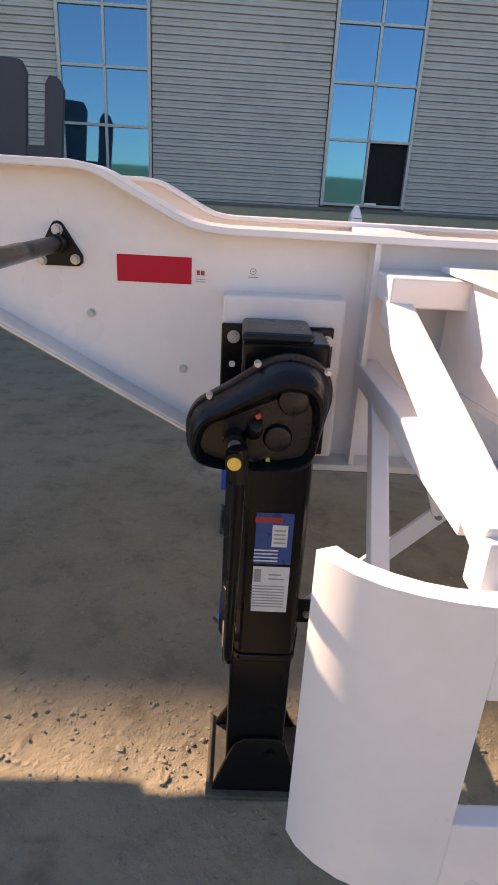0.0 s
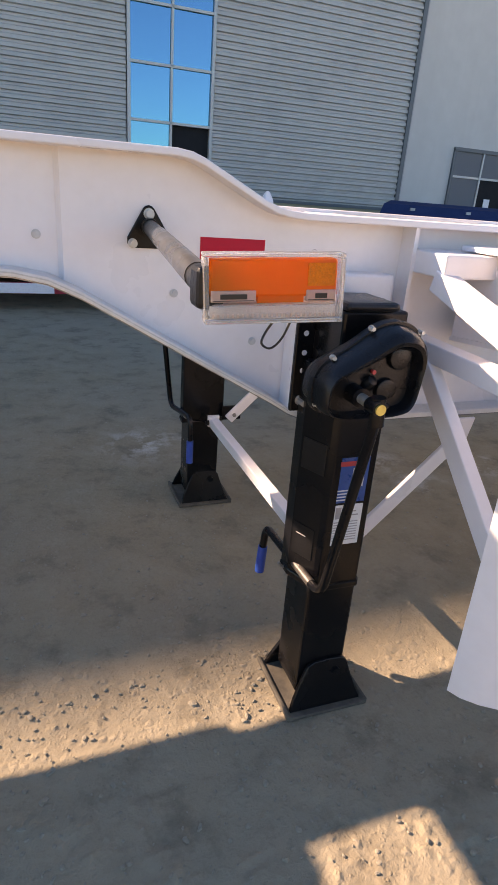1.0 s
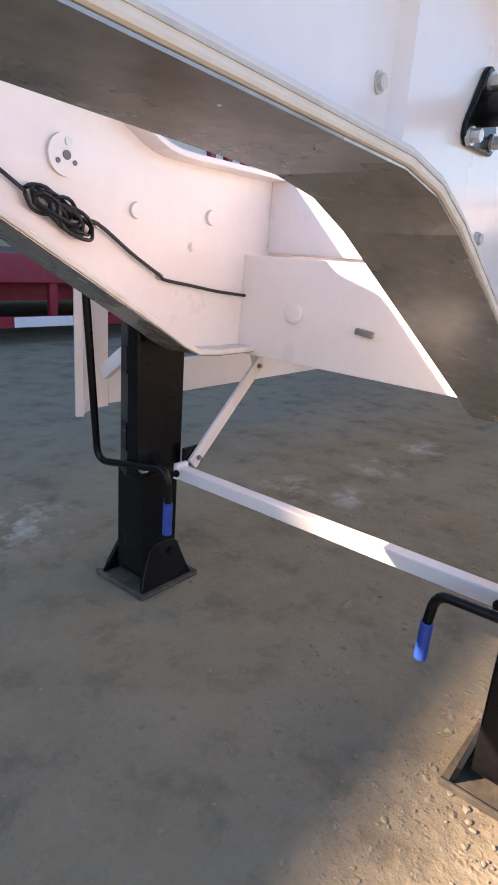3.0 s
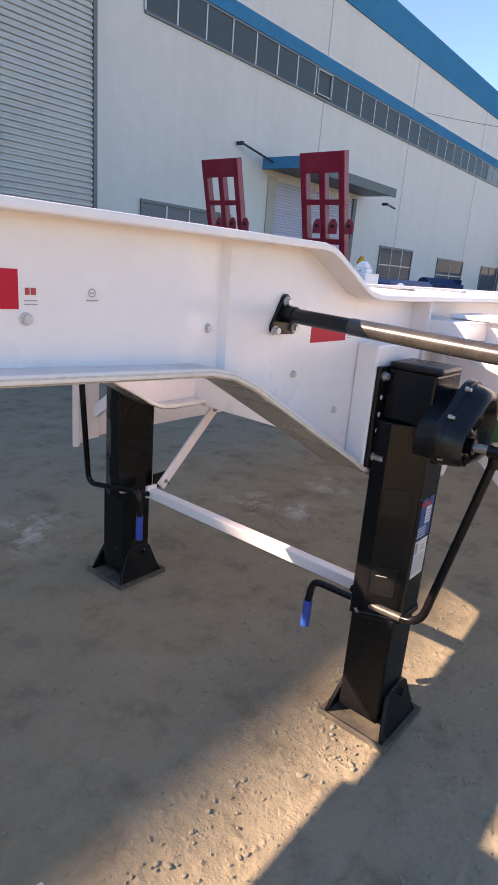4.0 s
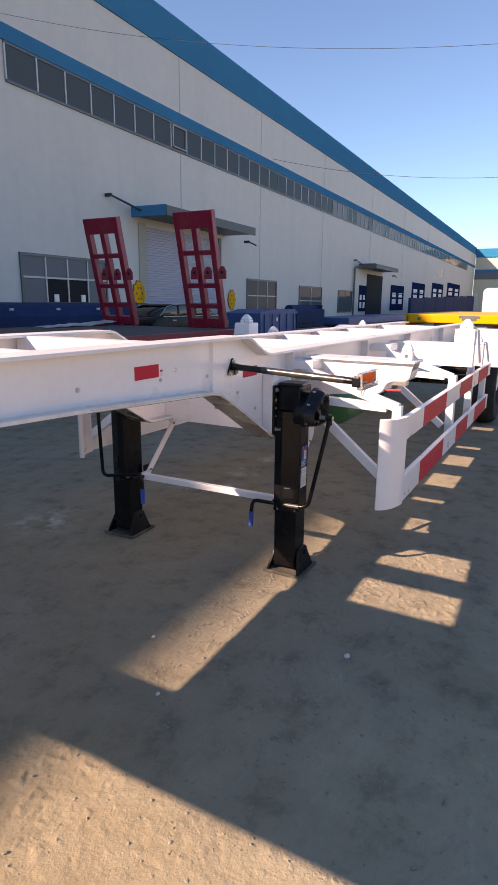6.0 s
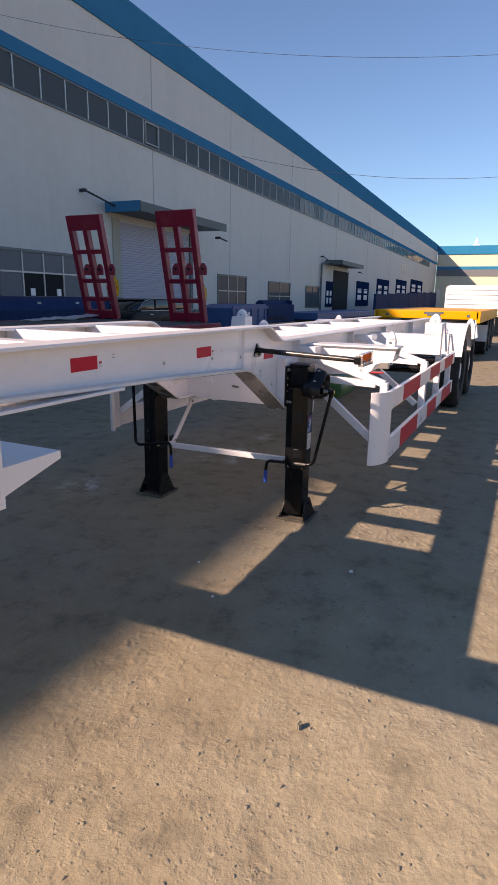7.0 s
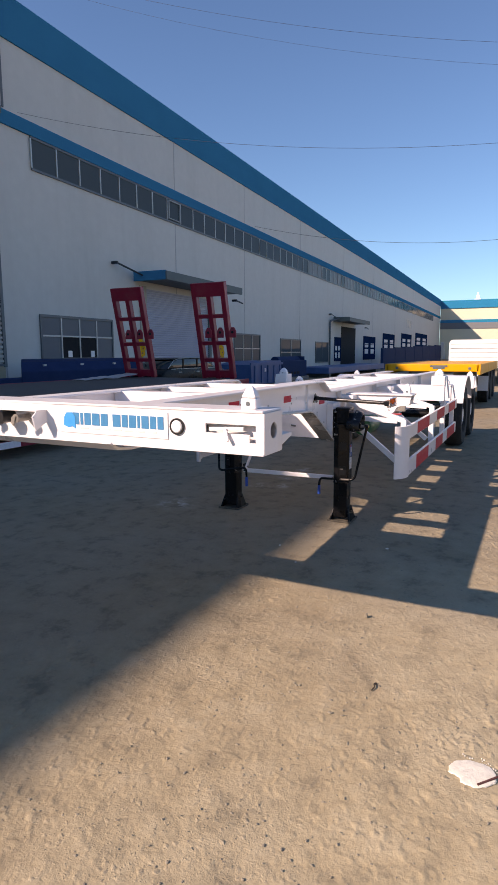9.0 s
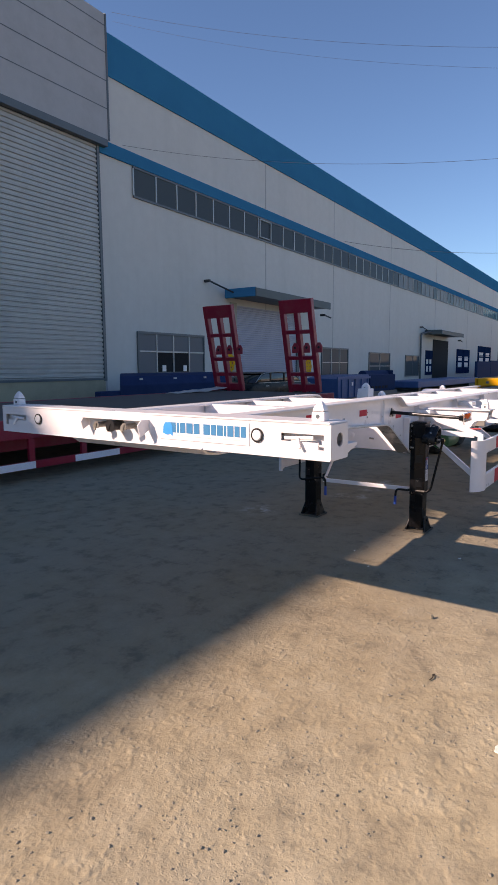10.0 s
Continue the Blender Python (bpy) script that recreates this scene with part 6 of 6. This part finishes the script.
# ---- stones on the ground ----
def stones(count, area, rmin, rmax, seed):
    rnd = random.Random(seed)
    verts, faces = [], []
    low = [(math.cos(a), math.sin(a), -0.15) for a in np.linspace(0, math.tau, 7)[:-1]]
    high = [(0.72 * math.cos(a + 0.5), 0.72 * math.sin(a + 0.5), 0.5) for a in np.linspace(0, math.tau, 7)[:-1]]
    base = low + high + [(0.1, 0.05, 0.72)]
    tri = []
    for i in range(6):
        j = (i + 1) % 6
        tri += [(i, j, 6 + i), (j, 6 + j, 6 + i), (6 + i, 6 + j, 12)]
    for _ in range(count):
        x, y = rnd.uniform(*area[0]), rnd.uniform(*area[1])
        r = rmin + (rmax - rmin) * rnd.random() ** 3
        t = rnd.uniform(0, math.tau)
        c, s = math.cos(t), math.sin(t)
        sx, sy, sz = rnd.uniform(0.7, 1.4), rnd.uniform(0.5, 1.0), rnd.uniform(0.35, 0.8)
        k = len(verts)
        for p in base:
            px, py, pz = (a * rnd.uniform(0.75, 1.2) for a in p)
            px, py, pz = px * sx * r, py * sy * r, pz * sz * r
            verts.append((x + c * px - s * py, y + s * px + c * py, pz))
        faces += [(a + k, b + k, d + k) for a, b, d in tri]
    me = bpy.data.meshes.new("gravel")
    me.from_pydata(verts, [], faces)
    me.materials.append(STONE)
    tagged(new("gravel", me), "loose pale gravel scattered over the yard", "gravel", kind="stuff")


stones(5000, ((-5.6, 1.0), (-3.6, -0.6)), 0.003, 0.009, 3)
stones(260, ((-5.6, -0.6), (-3.6, -1.0)), 0.005, 0.012, 8)
stones(1100, ((-1.6, 1.6), (-1.2, 0.5)), 0.003, 0.009, 4)
stones(300, ((-1.2, 0.35), (-1.0, -0.38)), 0.004, 0.010, 12)
stones(50, ((-3.0, 1.2), (-1.3, 0.3)), 0.006, 0.014, 5)
stones(1500, ((-2.0, 3.0), (-0.2, 2.4)), 0.002, 0.007, 6)


def scrap(x, y, r, mat, label, name, h=0.006, seed=1, squash=0.7):
    rnd = random.Random(seed)
    bm = bmesh.new()
    n = 22
    rim = [(r * rnd.uniform(0.75, 1.15) * math.cos(2 * math.pi * k / n), r * squash * rnd.uniform(0.75, 1.15) * math.sin(2 * math.pi * k / n)) for k in range(n)]
    low = [bm.verts.new((x + a, y + b, 0.001)) for a, b in rim]
    top = [bm.verts.new((x + a * 0.86, y + b * 0.86, h * rnd.uniform(0.6, 1.2))) for a, b in rim]
    mid = bm.verts.new((x, y, h * 1.2))
    for k in range(n):
        bm.faces.new((low[k], low[(k + 1) % n], top[(k + 1) % n], top[k]))
        bm.faces.new((top[k], top[(k + 1) % n], mid))
    tagged(part(name, bm, mat), label, name.replace("_", " "))


def plaster_patch():
    """A flat smear of dried plaster with a ragged edge that crumbles on one side."""
    rnd = random.Random(4)
    cx, cy = -2.876, -2.0
    rim = smooth_path([(-2.904, -1.919, 0), (-2.85, -1.928, 0), (-2.812, -1.985, 0), (-2.818, -2.06, 0), (-2.86, -2.085, 0), (-2.905, -2.078, 0), (-2.948, -2.026, 0), (-2.945, -1.972, 0), (-2.925, -1.965, 0), (-2.904, -1.919, 0)], 6)[:-1]
    rim = [(p.x + rnd.uniform(-0.003, 0.003), p.y + rnd.uniform(-0.003, 0.003)) for p in rim]
    bm = bmesh.new()
    rings = [[bm.verts.new((cx + (x - cx) * f, cy + (y - cy) * f, z + rnd.uniform(0, 0.0006))) for x, y in rim] for f, z in ((1.0, 0.0), (0.98, 0.005), (0.9, 0.0065), (0.5, 0.0065))]
    for a, b in zip(rings, rings[1:]):
        for k in range(len(rim)):
            bm.faces.new((a[k], a[(k + 1) % len(rim)], b[(k + 1) % len(rim)], b[k]))
    bm.faces.new(rings[-1])
    lump = part("plaster_patch", bm, PLASTER, smooth=True)
    tagged(lump, "flat white smear of dried plaster on the sandy ground", "plaster")
    for _ in range(22):
        a, r = rnd.uniform(-1.9, 0.4), rnd.uniform(0.002, 0.0045)
        x, y = cx + 0.088 * rnd.uniform(0.9, 1.2) * math.cos(a), cy + 0.088 * rnd.uniform(0.9, 1.2) * math.sin(a)
        bm = bmesh.new()
        bmesh.ops.create_icosphere(bm, subdivisions=1, radius=r, matrix=Matrix.Translation((x, y, r * 0.5)) @ Matrix.Diagonal((1.2, 0.8, 0.7, 1)))
        part("crumb", bm, PLASTER, lump)


plaster_patch()
STICK = material("dull_pink_stick", (0.10, 0.035, 0.03), 0.7, vary=0.3, scale=60)
bm = bmesh.new()
bar(bm, (-2.941, -2.027, 0.009), (-2.868, -2.092, 0.011), 0.007, 0.005)
tagged(part("painted_stick", bm, STICK, bevel=0.001), "short dull pink stick lying across the plaster", "stick")
TWIG = material("dry_twig", (0.06, 0.045, 0.03), 0.9, vary=0.3, scale=80)
bm = bmesh.new()
tube(bm, smooth_path([(-2.503, -1.526, 0.004), (-2.475, -1.533, 0.007), (-2.455, -1.526, 0.008), (-2.436, -1.532, 0.005)], 4), 0.0034, 7)
twig = part("twig", bm, TWIG, smooth=True)
tagged(twig, "short dark dry twig on the sand", "twig")
bm = bmesh.new()
tube(bm, [(-2.462, -1.528, 0.007), (-2.452, -1.54, 0.011)], 0.0024, 6)
part("stub", bm, TWIG, twig, smooth=True)
scrap(-1.752, -1.302, 0.016, STONE, "small pale stone with a sharp edge on the sand", "stone", 0.02, 9)
for k, (x, y, r) in enumerate(((-0.474, -1.132, 0.018), (-0.76, -0.32, 0.01), (-1.07, -0.58, 0.01))):
    scrap(x, y, r, PLASTER, "small pale crumb on the ground", "pale_crumb", 0.006, 20 + k)
